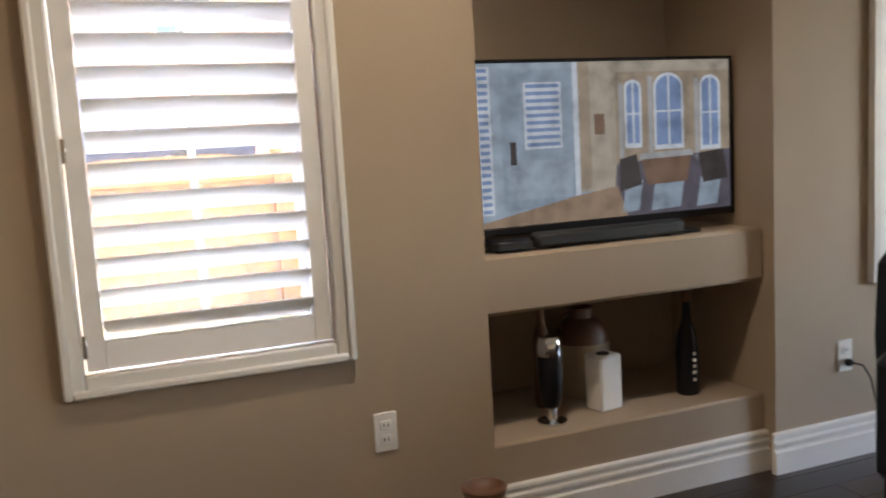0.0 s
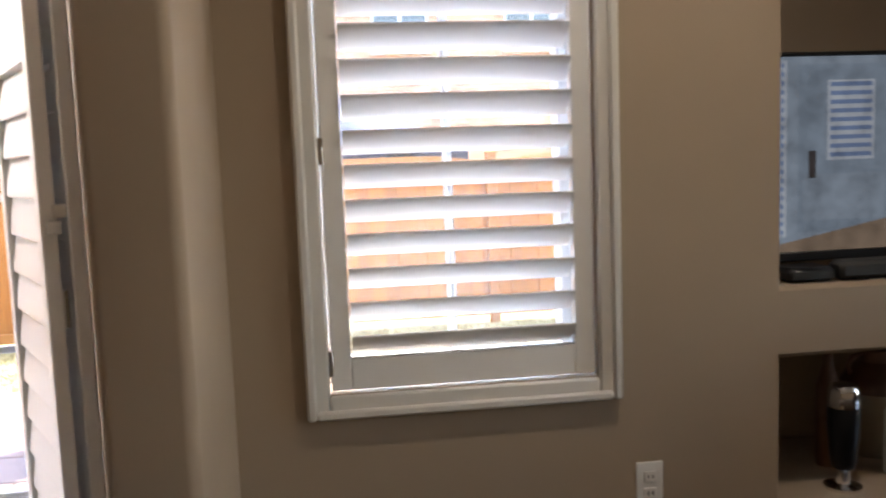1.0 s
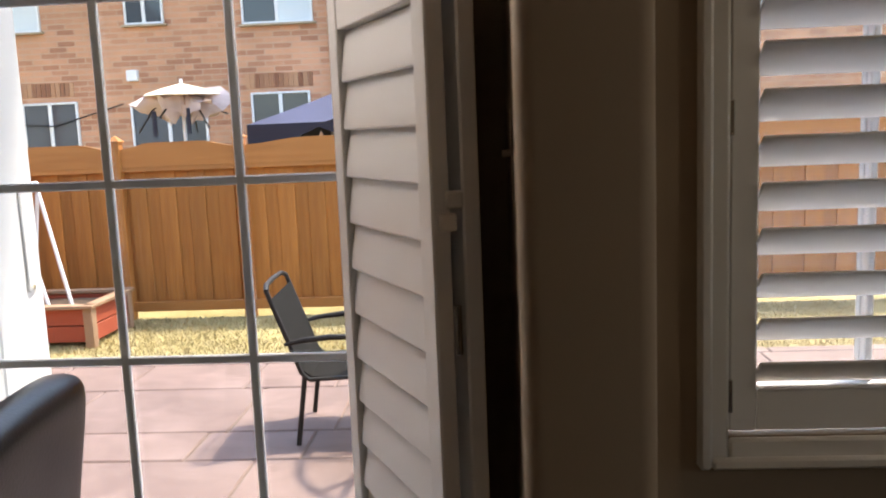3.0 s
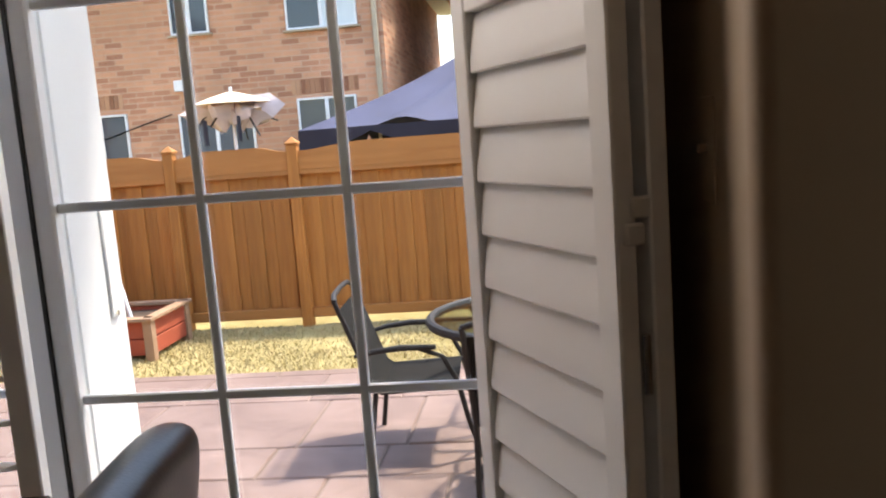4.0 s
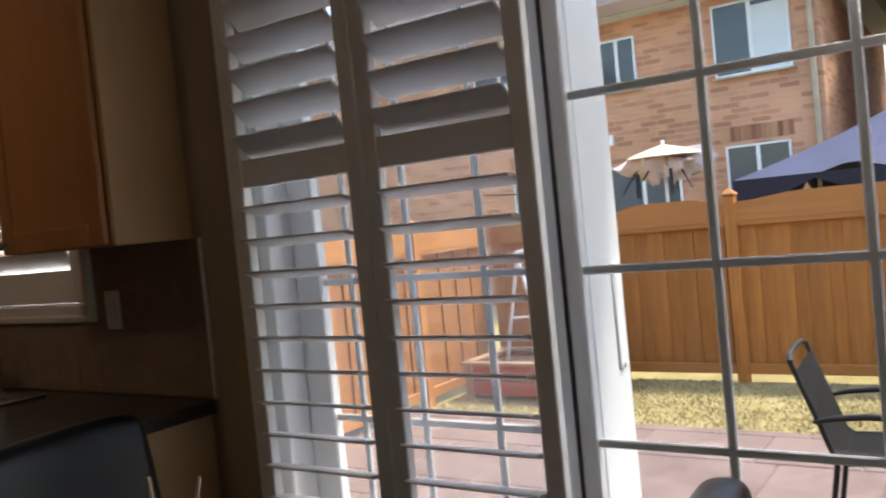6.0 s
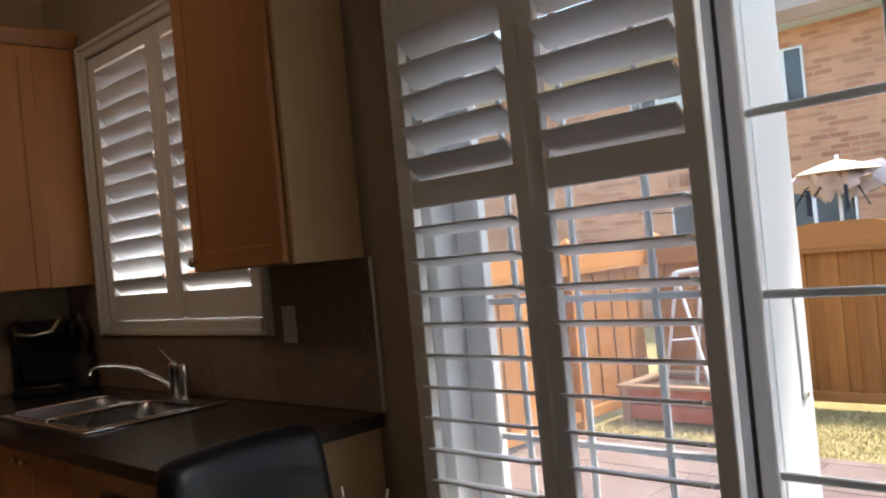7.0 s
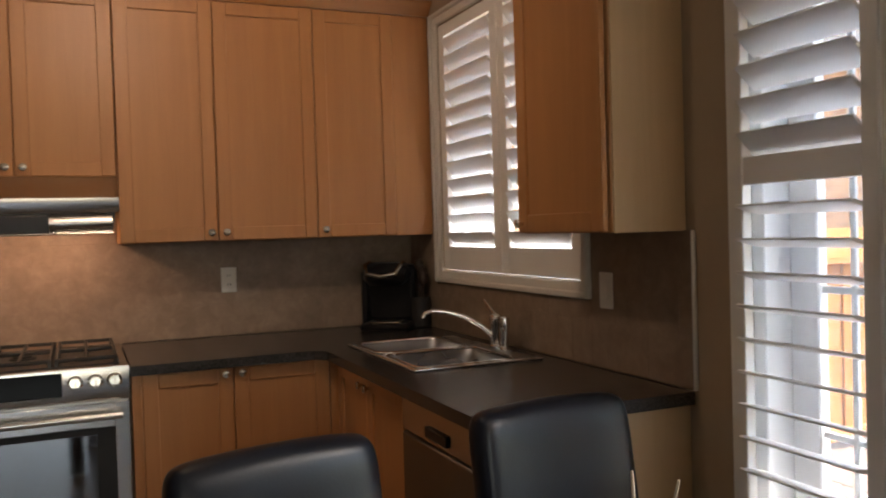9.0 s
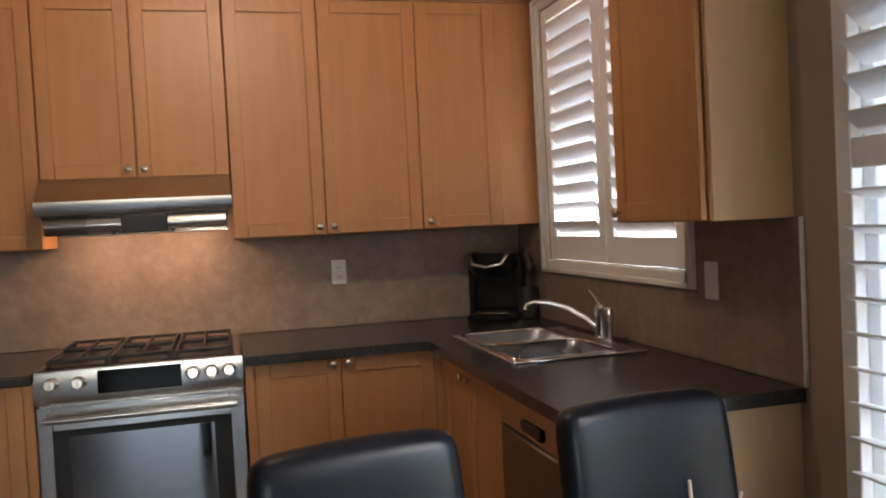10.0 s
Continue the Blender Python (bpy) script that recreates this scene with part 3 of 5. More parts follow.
sc = part("insect_screen", Geo().box(-2.40, 3.052, 0.10, -1.68, 3.054, 1.95), SCREEN, lf, "fine grey insect screen")
sc.visible_shadow = False

# ---- baseboards ----
def baseboard_profile():
    return [(0, 0), (0.024, 0), (0.024, 0.082), (0.015, 0.088), (0.013, 0.098), (0.020, 0.104), (0.020, 0.116), (0.011, 0.122), (0.010, 0.132), (0.016, 0.137), (0.014, 0.148), (0, 0.153)]


def baseboard(name, x0, x1, y):
    solid(name, Geo().prism([(y - a, z) for a, z in baseboard_profile()], x0, x1, 0), TRIM, "tall white moulded baseboard", "trim", "structure")


baseboard("baseboard", -0.33, NX0, YF)
baseboard("baseboard", NX0, NX1, 2.872)
baseboard("baseboard", NX1 - 0.02, XE, YF)
solid("baseboard", Geo().prism([(-0.347 + a, z) for a, z in baseboard_profile()], 2.30, YF, 1), TRIM, "tall white moulded baseboard", "trim", "structure")


# ---- family room things ----
def outlet(m, label, holes=2):
    t = thing("wall_outlet", label, "outlet", m)
    part("cover_plate", Geo().box(-0.036, -0.006, -0.06, 0.036, 0, 0.06, 0.004), OUTLET, t)
    for dz in (-0.022, 0.022):
        s = part("socket", Geo().box(-0.017, -0.009, dz - 0.014, 0.017, -0.005, dz + 0.014, 0.004), OUTLET, t)
        if holes:
            for dx in (-0.006, 0.006):
                part("slot", Geo().box(dx - 0.0015, -0.0105, dz - 0.005, dx + 0.0015, -0.0085, dz + 0.005), BLACKM, s)
    return t


outlet(pose(0.676, YF, 0.422), "white duplex outlet on the taupe wall below the window")
o2 = outlet(pose(2.479, YF, 0.395), "white duplex outlet with a black plug beside the niche")
part("plug", Geo().box(-0.012, -0.035, -0.036, 0.014, -0.008, -0.010, 0.005), BLACKP, o2, "black plug with cord")
part("cord", Geo().tube([(0.005, -0.034, -0.023), (0.03, -0.06, -0.03), (0.08, -0.05, -0.09), (0.14, -0.03, -0.24), (0.2, -0.02, -0.37)], 0.0035, 8), BLACKP, o2)

tv = thing("television", "black flat television switched on with a house picture", "television", pose(1.618, 3.02, 0.905))
part("back_case", Geo().box(-0.47, 0.012, 0.10, 0.47, 0.06, 0.56, 0.02), BLACKP, tv)
part("bezel", Geo().box(-0.52, -0.012, 0.045, 0.52, 0.014, 0.072, 0.003).box(-0.52, -0.012, 0.612, 0.52, 0.014, 0.624, 0.003)
     .box(-0.52, -0.012, 0.072, -0.508, 0.014, 0.612, 0.003).box(0.508, -0.012, 0.072, 0.52, 0.014, 0.612, 0.003), BLACKP, tv, "thin glossy black bezel")
part("stand", Geo().box(-0.30, -0.10, 0, 0.30, 0.10, 0.012, 0.004).box(-0.06, 0.0, 0.012, 0.06, 0.03, 0.06, 0.004), BLACKP, tv)
# the picture on the screen: patches of light (u0, u1, v0, v1 from the top left, colour)
cols = {"wall": (0.38, 0.46, 0.55), "panel": (0.33, 0.41, 0.50), "tan": (0.40, 0.33, 0.25), "blue": (0.24, 0.34, 0.56), "white": (0.66, 0.72, 0.80), "dark": (0.07, 0.06, 0.06),
        "brown": (0.22, 0.14, 0.10), "floor": (0.36, 0.26, 0.18), "mid": (0.13, 0.12, 0.15), "cream": (0.48, 0.43, 0.35), "curtain": (0.45, 0.46, 0.47)}
keys = list(cols)
scr_mats = [screen_light("screen_" + k, cols[k], 0.023) for k in keys]
g = Geo()


def patch(u0, u1, v0, v1, k, layer):
    g.slot = keys.index(k)
    y = -0.004 - 0.0006 * layer
    x0, x1 = -0.508 + 1.016 * u0, -0.508 + 1.016 * u1
    z0, z1 = 0.612 - 0.54 * v1, 0.612 - 0.54 * v0
    g.add([(x0, y, z0), (x1, y, z0), (x1, y, z1), (x0, y, z1)], [(0, 1, 2, 3)])


def poly(uv, k, layer):
    g.slot = keys.index(k)
    g.add([(-0.508 + 1.016 * u, -0.004 - 0.0006 * layer, 0.612 - 0.54 * v) for u, v in uv], [tuple(range(len(uv)))])


def arch(u0, u1, v0, v1, k, layer):
    c, r = (u0 + u1) / 2, (u1 - u0) / 2
    poly([(u0, v1), (u1, v1)] + [(c + r * math.cos(a), v0 + 1.5 * r - 1.5 * r * math.sin(a)) for a in [math.pi * i / 10 for i in range(11)]], k, layer)


patch(0, 1, 0, 1, "wall", 0)
patch(0.085, 0.36, 0.04, 0.90, "panel", 1)                      # door leaf
patch(0.10, 0.345, 0.60, 0.84, "wall", 2)
patch(0.355, 0.375, 0, 0.90, "white", 2)
poly([(0, 1), (0, 0.97), (0.36, 0.84), (0.52, 0.80), (0.56, 1)], "floor", 3)
patch(0.375, 0.52, 0, 0.82, "cream", 1)
patch(0.375, 0.42, 0, 0.80, "tan", 2)
patch(0.50, 1, 0, 0.66, "tan", 1)
patch(0.52, 1, 0, 0.07, "cream", 2)
poly([(0.52, 0.66), (1, 0.60), (1, 1), (0.50, 1)], "mid", 2)
for u0, u1, v0, v1 in ((0.555, 0.625, 0.12, 0.56), (0.675, 0.80, 0.08, 0.58), (0.87, 0.96, 0.10, 0.60)):
    patch(u0 - 0.022, u0 - 0.004, v0 + 0.02, v1 + 0.06, "curtain", 2)
    arch(u0, u1, v0, v1, "white", 3)
    arch(u0 + 0.010, u1 - 0.010, v0 + 0.02, v1 - 0.03, "blue", 4)
    patch((u0 + u1) / 2 - 0.004, (u0 + u1) / 2 + 0.004, v0 + 0.01, v1, "white", 5)
    patch(u0, u1, (v0 + v1) / 2 - 0.006, (v0 + v1) / 2 + 0.006, "white", 5)
    poly([(u0, 0.78), (u1, 0.77), (u1 - 0.02, 0.97), (u0 - 0.02, 0.98)], "panel", 3)
for u0, u1, v0, v1 in ((0.0, 0.05, 0.02, 0.92), (0.17, 0.31, 0.12, 0.53)):
    patch(u0, u1, v0, v1, "white", 2)
    n = int((v1 - v0) / 0.045)
    for i in range(n):
        patch(u0 + 0.008, u1 - 0.008, v0 + (i + 0.25) * 0.045, v0 + (i + 0.75) * 0.045, "blue", 3)
patch(0.115, 0.137, 0.48, 0.62, "dark", 3)
patch(0.435, 0.475, 0.33, 0.46, "brown", 3)
poly([(0.53, 0.63), (0.60, 0.60), (0.62, 0.80), (0.53, 0.84)], "dark", 4)
poly([(0.62, 0.60), (0.83, 0.59), (0.84, 0.63), (0.61, 0.64)], "curtain", 4)
poly([(0.62, 0.64), (0.83, 0.63), (0.81, 0.80), (0.64, 0.81)], "brown", 4)
poly([(0.86, 0.62), (0.97, 0.60), (0.99, 0.80), (0.88, 0.82)], "dark", 4)
part("screen", g, scr_mats, tv, "lit screen showing rooms of a house", None, False)

sb = thing("soundbar", "long low black soundbar on the niche shelf", "speaker", pose(1.54, 2.925, 0.905))
part("body", Geo().box(-0.29, -0.035, 0.004, 0.29, 0.035, 0.055, 0.012), BLACKM, sb)
part("foot", Geo().box(-0.24, -0.02, 0, -0.20, 0.02, 0.005), BLACKP, sb)
part("foot", Geo().box(0.20, -0.02, 0, 0.24, 0.02, 0.005), BLACKP, sb)
cb = thing("media_box", "small black media box on the niche shelf", "electronics", pose(1.17, 2.945, 0.905))
part("body", Geo().box(-0.07, -0.05, 0.004, 0.07, 0.06, 0.042, 0.012), BLACKP, cb)
part("front_panel", Geo().box(-0.06, -0.053, 0.010, 0.06, -0.049, 0.034, 0.002), BLACKM, cb)

v = thing("cocktail_shaker", "black and silver tall bar mixer on the niche floor", "bar tool", pose(1.325, 2.985, 0.288))
part("base", Geo().lathe([(0.052, 0), (0.052, 0.008), (0.02, 0.016), (0.018, 0.05), (0.03, 0.06)]), CHROME, v)
part("body", Geo().lathe([(0.030, 0.06), (0.036, 0.08), (0.044, 0.16), (0.045, 0.235), (0.042, 0.24)]), BLACKP, v, "glossy black glass body")
part("collar", Geo().lathe([(0.044, 0.24), (0.046, 0.247), (0.044, 0.28), (0.040, 0.295), (0.034, 0.305)]), CHROME, v)
v = thing("stoneware_jug", "tan stoneware jug with a brown top in the niche", "jug", pose(1.60, 3.24, 0.288) @ Matrix.Diagonal((0.95, 0.95, 0.88, 1)))
part("body", Geo().lathe([(0.09, 0), (0.105, 0.02), (0.112, 0.10), (0.11, 0.24), (0.09, 0.29)]), STONEW, v)
part("shoulder", Geo().lathe([(0.111, 0.232), (0.108, 0.262), (0.085, 0.31), (0.05, 0.335), (0.045, 0.37), (0.052, 0.38), (0.04, 0.382), (0.036, 0.33)]), TERRA, v, "brown glazed shoulder and neck")
part("handle", Geo().tube([(-0.045, 0, 0.365), (-0.085, 0, 0.355), (-0.10, 0, 0.32), (-0.088, 0, 0.29)], 0.009, 8), TERRA, v)
v = thing("wooden_stick_bottle", "slim dark brown bottle behind the mixer", "bottle", pose(1.385, 3.16, 0.288))
part("body", Geo().lathe([(0.03, 0), (0.034, 0.02), (0.034, 0.25), (0.015, 0.32), (0.014, 0.40), (0.018, 0.405), (0.016, 0.42)]), TERRA, v)
v = thing("white_box", "white rectangular box with a round opening on top", "box", pose(1.562, 3.03, 0.288, 0, 0, 12))
part("body", Geo().box(-0.052, -0.045, 0, 0.052, 0.045, 0.20, 0.008), OUTLET, v)
part("top_opening", Geo().lathe([(0.024, 0), (0.024, 0.004), (0.018, 0.005), (0.016, 0.001)], 24, (0, 0, 0.199)), BLACKM, v, "dark round opening")
v = thing("bottle", "slim black bottle with pale marks on the niche floor", "bottle", pose(1.92, 3.02, 0.288) @ Matrix.Diagonal((0.95, 0.95, 0.93, 1)))
part("body", Geo().lathe([(0.040, 0), (0.044, 0.01), (0.045, 0.17), (0.036, 0.25), (0.020, 0.30), (0.016, 0.38)]), BLACKP, v)
part("cap", Geo().lathe([(0.018, 0.375), (0.019, 0.38), (0.019, 0.415), (0.016, 0.42)]), TERRA, v, "dark brown cap")
for k, (z, w) in enumerate(((0.06, 0.006), (0.09, 0.008), (0.115, 0.005), (0.14, 0.007), (0.165, 0.005))):
    part("label_bar", Geo().box(-w, -0.0475, z, w, -0.044, z + 0.012), OUTLET, v)

v = thing("floor_vase", "round brown clay vase standing on the floor by the wall", "vase", pose(0.86, 2.52, 0))
part("body", Geo().lathe([(0.075, 0), (0.085, 0.01), (0.125, 0.10), (0.130, 0.17), (0.10, 0.25), (0.062, 0.285), (0.055, 0.30)]), STONEW, v)
part("rim", Geo().lathe([(0.055, 0.295), (0.062, 0.315), (0.064, 0.325), (0.056, 0.328), (0.048, 0.315), (0.03, 0.306), (0.001, 0.304)]), TERRA, v, "dark brown glazed rim")

v = thing("armchair", "black leather armchair beside the window", "chair", pose(2.41, 1.98, 0, 0, 0, 0))
part("backrest", Geo().prism([(-0.32, 0.36), (0.32, 0.36), (0.34, 0.62), (0.33, 0.84), (0.24, 0.93), (0, 0.95), (-0.24, 0.93), (-0.33, 0.84), (-0.34, 0.62)], 0.20, 0.34, 1), LEATHER, v)
part("seat", Geo().box(-0.31, -0.36, 0.26, 0.31, 0.20, 0.45, 0.05), LEATHER, v)
for sx in (-1, 1):
    part("arm", Geo().box(sx * 0.31, -0.34, 0.2, sx * 0.42, 0.30, 0.60, 0.04), LEATHER, v)
    for sy in (-0.28, 0.26):
        part("leg", Geo().box(sx * 0.34 - 0.025, sy - 0.025, 0, sx * 0.34 + 0.025, sy + 0.025, 0.22, 0.004), DARKWOOD, v)

# ---- kitchen ----
def knob(owner, m):
    return part("knob", Geo().lathe([(0.006, 0), (0.006, 0.012), (0.015, 0.018), (0.016, 0.024), (0.011, 0.029), (0.003, 0.030)], 16), NICKEL, owner, "round nickel knob", m)


def shaker_door(owner, m, w, h, knob_at=None, mat=None):
    """A door in local x 0..w, z 0..h, whose front faces -y."""
    g = Geo()
    s = 0.058
    g.box(0, -0.020, 0, s, 0, h, 0.003).box(w - s, -0.020, 0, w, 0, h, 0.003)
    g.box(s, -0.020, 0, w - s, 0, s, 0.003).box(s, -0.020, h - s, w - s, 0, h, 0.003)
    d = part("door", g, mat or MAPLE, owner, "", m)
    part("door_panel", Geo().box(s - 0.004, -0.011, s - 0.004, w - s + 0.004, -0.004, h - s + 0.004), mat or MAPLE, d)
    if knob_at:
        knob(d, pose(knob_at[0], -0.020, knob_at[1], 90))
    return d




def cabinet_west(y0, y1, z0, z1, xf, doors, label, knobs, name="wall_cabinet", toe=0.0):
    """A cabinet against the stove wall; doors: widths from y0; knobs: side of each knob ('l', 'r'), top or bottom."""
    t = thing(name, label, "cabinet", pose(0, 0, 0))
    part("body", Geo().box(XS + 0.002, y0 + 0.001, z0 + toe, xf - 0.020, y1 - 0.001, z1, 0.002), MAPLE, t)
    if toe:
        part("toe_kick", Geo().box(XS + 0.05, y0 + 0.002, z0, xf - 0.08, y1 - 0.002, z0 + toe), BLACKM, t)
    y = y0
    for w, k in zip(doors, knobs):
        if w < 0.1:
            part("filler", Geo().box(xf - 0.020, y + 0.001, z0 + toe, xf - 0.004, y + w - 0.001, z1 - 0.003, 0.002), MAPLE, t)
            y += w
            continue
        kx = {"l": 0.03, "r": w - 0.034}.get(k[0])
        h = z1 - z0 - toe - 0.006
        kz = 0.035 if k[1] == "b" else h - 0.022
        shaker_door(t, pose(xf - 0.020, y + 0.002, z0 + toe + 0.003, 0, 0, 90), w - 0.004, h, (kx, kz) if kx else None)
        y += w
    return t


UF, UB, UT = -4.588, 1.372, 2.425
cabinet_west(1.457, 2.312, UB, UT, UF, (0.407, 0.448), "tall honey maple wall cabinet with two doors", ("rb", "lb"))
cabinet_west(2.312, 2.70, UB, UT, UF, (0.388,), "tall honey maple wall cabinet with one door in the corner", ("lb",))
t = thing("filler_strip", "honey maple filler strip closing the cabinet corner", "trim")
part("board", Geo().box(XS + 0.002, 2.701, UB, UF - 0.012, YK - 0.012, UT, 0.002), MAPLE, t)
cabinet_west(0.690, 1.455, 1.655, UT, UF, (0.382, 0.383), "short honey maple wall cabinet above the range hood", ("rb", "lb"))
cabinet_west(-0.10, 0.688, UB, UT, UF, (0.394, 0.394), "tall honey maple wall cabinet beside the range hood", ("rb", "lb"))
g = Geo()
prof = [(UF - 0.33, UT), (UF + 0.002, UT), (UF + 0.010, UT + 0.012), (UF + 0.020, UT + 0.018), (UF + 0.045, UT + 0.046), (UF + 0.052, UT + 0.052), (UF + 0.052, UT + 0.064), (UF - 0.33, UT + 0.064)]
g.prism(prof, -0.10, YK - 0.012, 1)
solid("crown_moulding", g, MAPLE_H, "honey maple crown moulding along the wall cabinets", "moulding")

# corner wall cabinet beside the kitchen window
t = thing("wall_cabinet", "honey maple wall cabinet with a plain end panel", "cabinet")
part("body", Geo().box(-3.242, 2.646, UB, -2.757, YK - 0.002, UT, 0.003), MAPLE, t)
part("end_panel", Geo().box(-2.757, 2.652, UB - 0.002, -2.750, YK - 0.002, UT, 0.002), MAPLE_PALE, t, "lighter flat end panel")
shaker_door(t, pose(-3.240, 2.641, UB + 0.003), 0.480, UT - UB - 0.006, (0.03, 0.03))
g = Geo()
g.prism([(2.625 - 0.05, UT + 0.064), (2.625 - 0.05, UT + 0.052), (2.625 - 0.02, UT + 0.018), (2.645, UT), (YK - 0.002, UT), (YK - 0.002, UT + 0.064)], -3.268, -2.73, 0)
solid("crown_moulding", g, MAPLE, "honey maple crown moulding on the corner cabinet", "moulding")

# base cabinets
BF = -4.20
cabinet_west(1.462, 2.235, 0, 0.875, BF, (0.037, 0.345, 0.391), "honey maple base cabinet with two doors beside the range", ("nt", "rt", "lt"), "base_cabinet", 0.10)
cabinet_west(-0.10, 0.694, 0, 0.875, BF, (0.36, 0.397, 0.037), "honey maple base cabinet beside the range", ("rt", "lt", "nt"), "base_cabinet", 0.10)
t = thing("base_cabinet", "honey maple sink base cabinet", "cabinet")
part("body", Geo().box(BF + 0.002, 2.272, 0.10, -3.385, YK - 0.002, 0.72, 0.002).box(BF + 0.002, 2.272, 0.70, -3.385, 2.31, 0.875, 0.002), MAPLE, t)
part("toe_kick", Geo().box(BF + 0.002, 2.34, 0, -3.385, YK - 0.01, 0.10), BLACKM, t)
shaker_door(t, pose(BF + 0.06, 2.272, 0.103), 0.374, 0.765, (0.335, 0.72))
shaker_door(t, pose(BF + 0.437, 2.272, 0.103), 0.374, 0.765, (0.035, 0.72))
t = thing("corner_cabinet_body", "honey maple corner base cabinet", "cabinet")
part("body", Geo().box(XS + 0.002, 2.237, 0.10, BF, YK - 0.002, 0.875, 0.002), MAPLE, t)
t = thing("end_panel", "honey maple end panel closing the counter run", "cabinet")
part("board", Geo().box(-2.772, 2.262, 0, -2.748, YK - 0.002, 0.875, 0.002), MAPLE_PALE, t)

dw = thing("dishwasher", "stainless steel dishwasher under the counter", "dishwasher")
part("body", Geo().box(-3.38, 2.275, 0.09, -2.776, YK - 0.01, 0.872, 0.003), BLACKM, dw)
part("front_panel", Geo().box(-3.378, 2.246, 0.12, -2.778, 2.275, 0.745, 0.006), STEEL_DARK, dw, "dark stainless front")
part("control_panel", Geo().box(-3.378, 2.246, 0.750, -2.778, 2.275, 0.868, 0.006), STEEL, dw)
part("handle", Geo().box(-3.16, 2.236, 0.770, -3.0, 2.247, 0.805, 0.004), BLACKP, dw, "dark recessed handle")
part("toe_kick", Geo().box(-3.37, 2.32, 0, -2.78, 2.34, 0.10), BLACKM, dw)

# worktop with a hole for the sink
CT0, CT1 = 0.877, 0.915
SX0, SX1, SY0, SY1 = -4.195, -3.465, 2.345, 2.785
g = Geo()
CX = -4.165
yb = YK - 0.012
g.prism([(XS + 0.012, 1.460), (CX, 1.460), (CX, 2.165), (CX + 0.04, 2.205), (-2.726, 2.205), (-2.716, 2.215), (-2.716, yb),
         (SX1, yb), (SX1, SY0), (SX0, SY0), (SX0, SY1), (SX1 - 0.0005, SY1), (SX1 - 0.0005, yb), (XS + 0.012, yb)], CT0, CT1, 2)
solid("worktop", g, COUNTER, "charcoal laminate worktop running round the corner", "worktop")
solid("worktop", Geo().box(XS + 0.002, -0.10, CT0, CX, 0.694, CT1, 0.005), COUNTER, "short charcoal laminate worktop beside the range", "worktop")

def rounded_rect(x0, x1, y0, y1, r, n=5):
    o = []
    for cx, cy, a0 in ((x1 - r, y1 - r, 0), (x0 + r, y1 - r, 90), (x0 + r, y0 + r, 180), (x1 - r, y0 + r, 270)):
        o += [(cx + r * math.cos(radians(a0 + 90 * i / n)), cy + r * math.sin(radians(a0 + 90 * i / n))) for i in range(n + 1)]
    return o


def loft(rings):
    """Faces between closed rings of equal length, (outline, z) each, with the last ring capped."""
    g, n = Geo(), len(rings[0][0])
    g.add([(x, y, z) for o, z in rings for x, y in o],
          [(k * n + i, k * n + (i + 1) % n, (k + 1) * n + (i + 1) % n, (k + 1) * n + i) for k in range(len(rings) - 1) for i in range(n)]
          + [tuple((len(rings) - 1) * n + i for i in range(n))])
    return g


SINK = metal("satin_sink_steel", (0.36, 0.37, 0.39), 0.28, 0)
sk = thing("kitchen_sink", "stainless steel double-bowl sink set in the worktop", "sink")
xm = (SX0 + SX1) / 2 - 0.02
part("deck", Geo().box(SX0 - 0.018, SY1 - 0.065, CT1, SX1 + 0.018, SY1 + 0.03, CT1 + 0.006, 0.003).box(SX0 - 0.018, SY0 - 0.018, CT1, SX1 + 0.018, SY0 + 0.004, CT1 + 0.006, 0.003)
     .box(SX0 - 0.018, SY0 + 0.004, CT1, SX0 + 0.004, SY1 - 0.065, CT1 + 0.006, 0.003).box(SX1 - 0.004, SY0 + 0.004, CT1, SX1 + 0.018, SY1 - 0.065, CT1 + 0.006, 0.003)
     .box(xm - 0.020, SY0 + 0.004, CT1, xm + 0.020, SY1 - 0.065, CT1 + 0.006, 0.003), SINK, sk)
for a, b in ((SX0 + 0.004, xm - 0.020), (xm + 0.020, SX1 - 0.004)):
    y0, y1, zb = SY0 + 0.004, SY1 - 0.065, 0.745
    bowl = part("bowl", loft([(rounded_rect(a + d, b - d, y0 + d, y1 - d, r), z) for d, r, z in (
        (-0.002, 0.05, CT1 + 0.005), (0.004, 0.05, CT1 - 0.006), (0.010, 0.05, CT1 - 0.05), (0.016, 0.05, zb + 0.03), (0.03, 0.045, zb + 0.007), (0.06, 0.03, zb))]), SINK, sk)
    rim = [(x, y, CT1 + 0.008) for x, y in rounded_rect(a - 0.002, b + 0.002, y0 - 0.002, y1 + 0.002, 0.05)]
    part("bowl_rim", Geo().tube(rim + rim[:1], 0.006, 8, False), CHROME, bowl, "bright rolled rim")
    part("drain", Geo().lathe([(0.045, 0), (0.045, 0.004), (0.03, 0.005), (0.028, 0.002)], 20, ((a + b) / 2, (y0 + y1) / 2, zb + 0.001)), CHROME, bowl)
part("outer_rim", Geo().tube([(SX0 - 0.018, SY0 - 0.018, CT1 + 0.005), (SX1 + 0.018, SY0 - 0.018, CT1 + 0.005), (SX1 + 0.018, SY1 + 0.03, CT1 + 0.005)], 0.006, 8), CHROME, sk, "bright rolled edge")

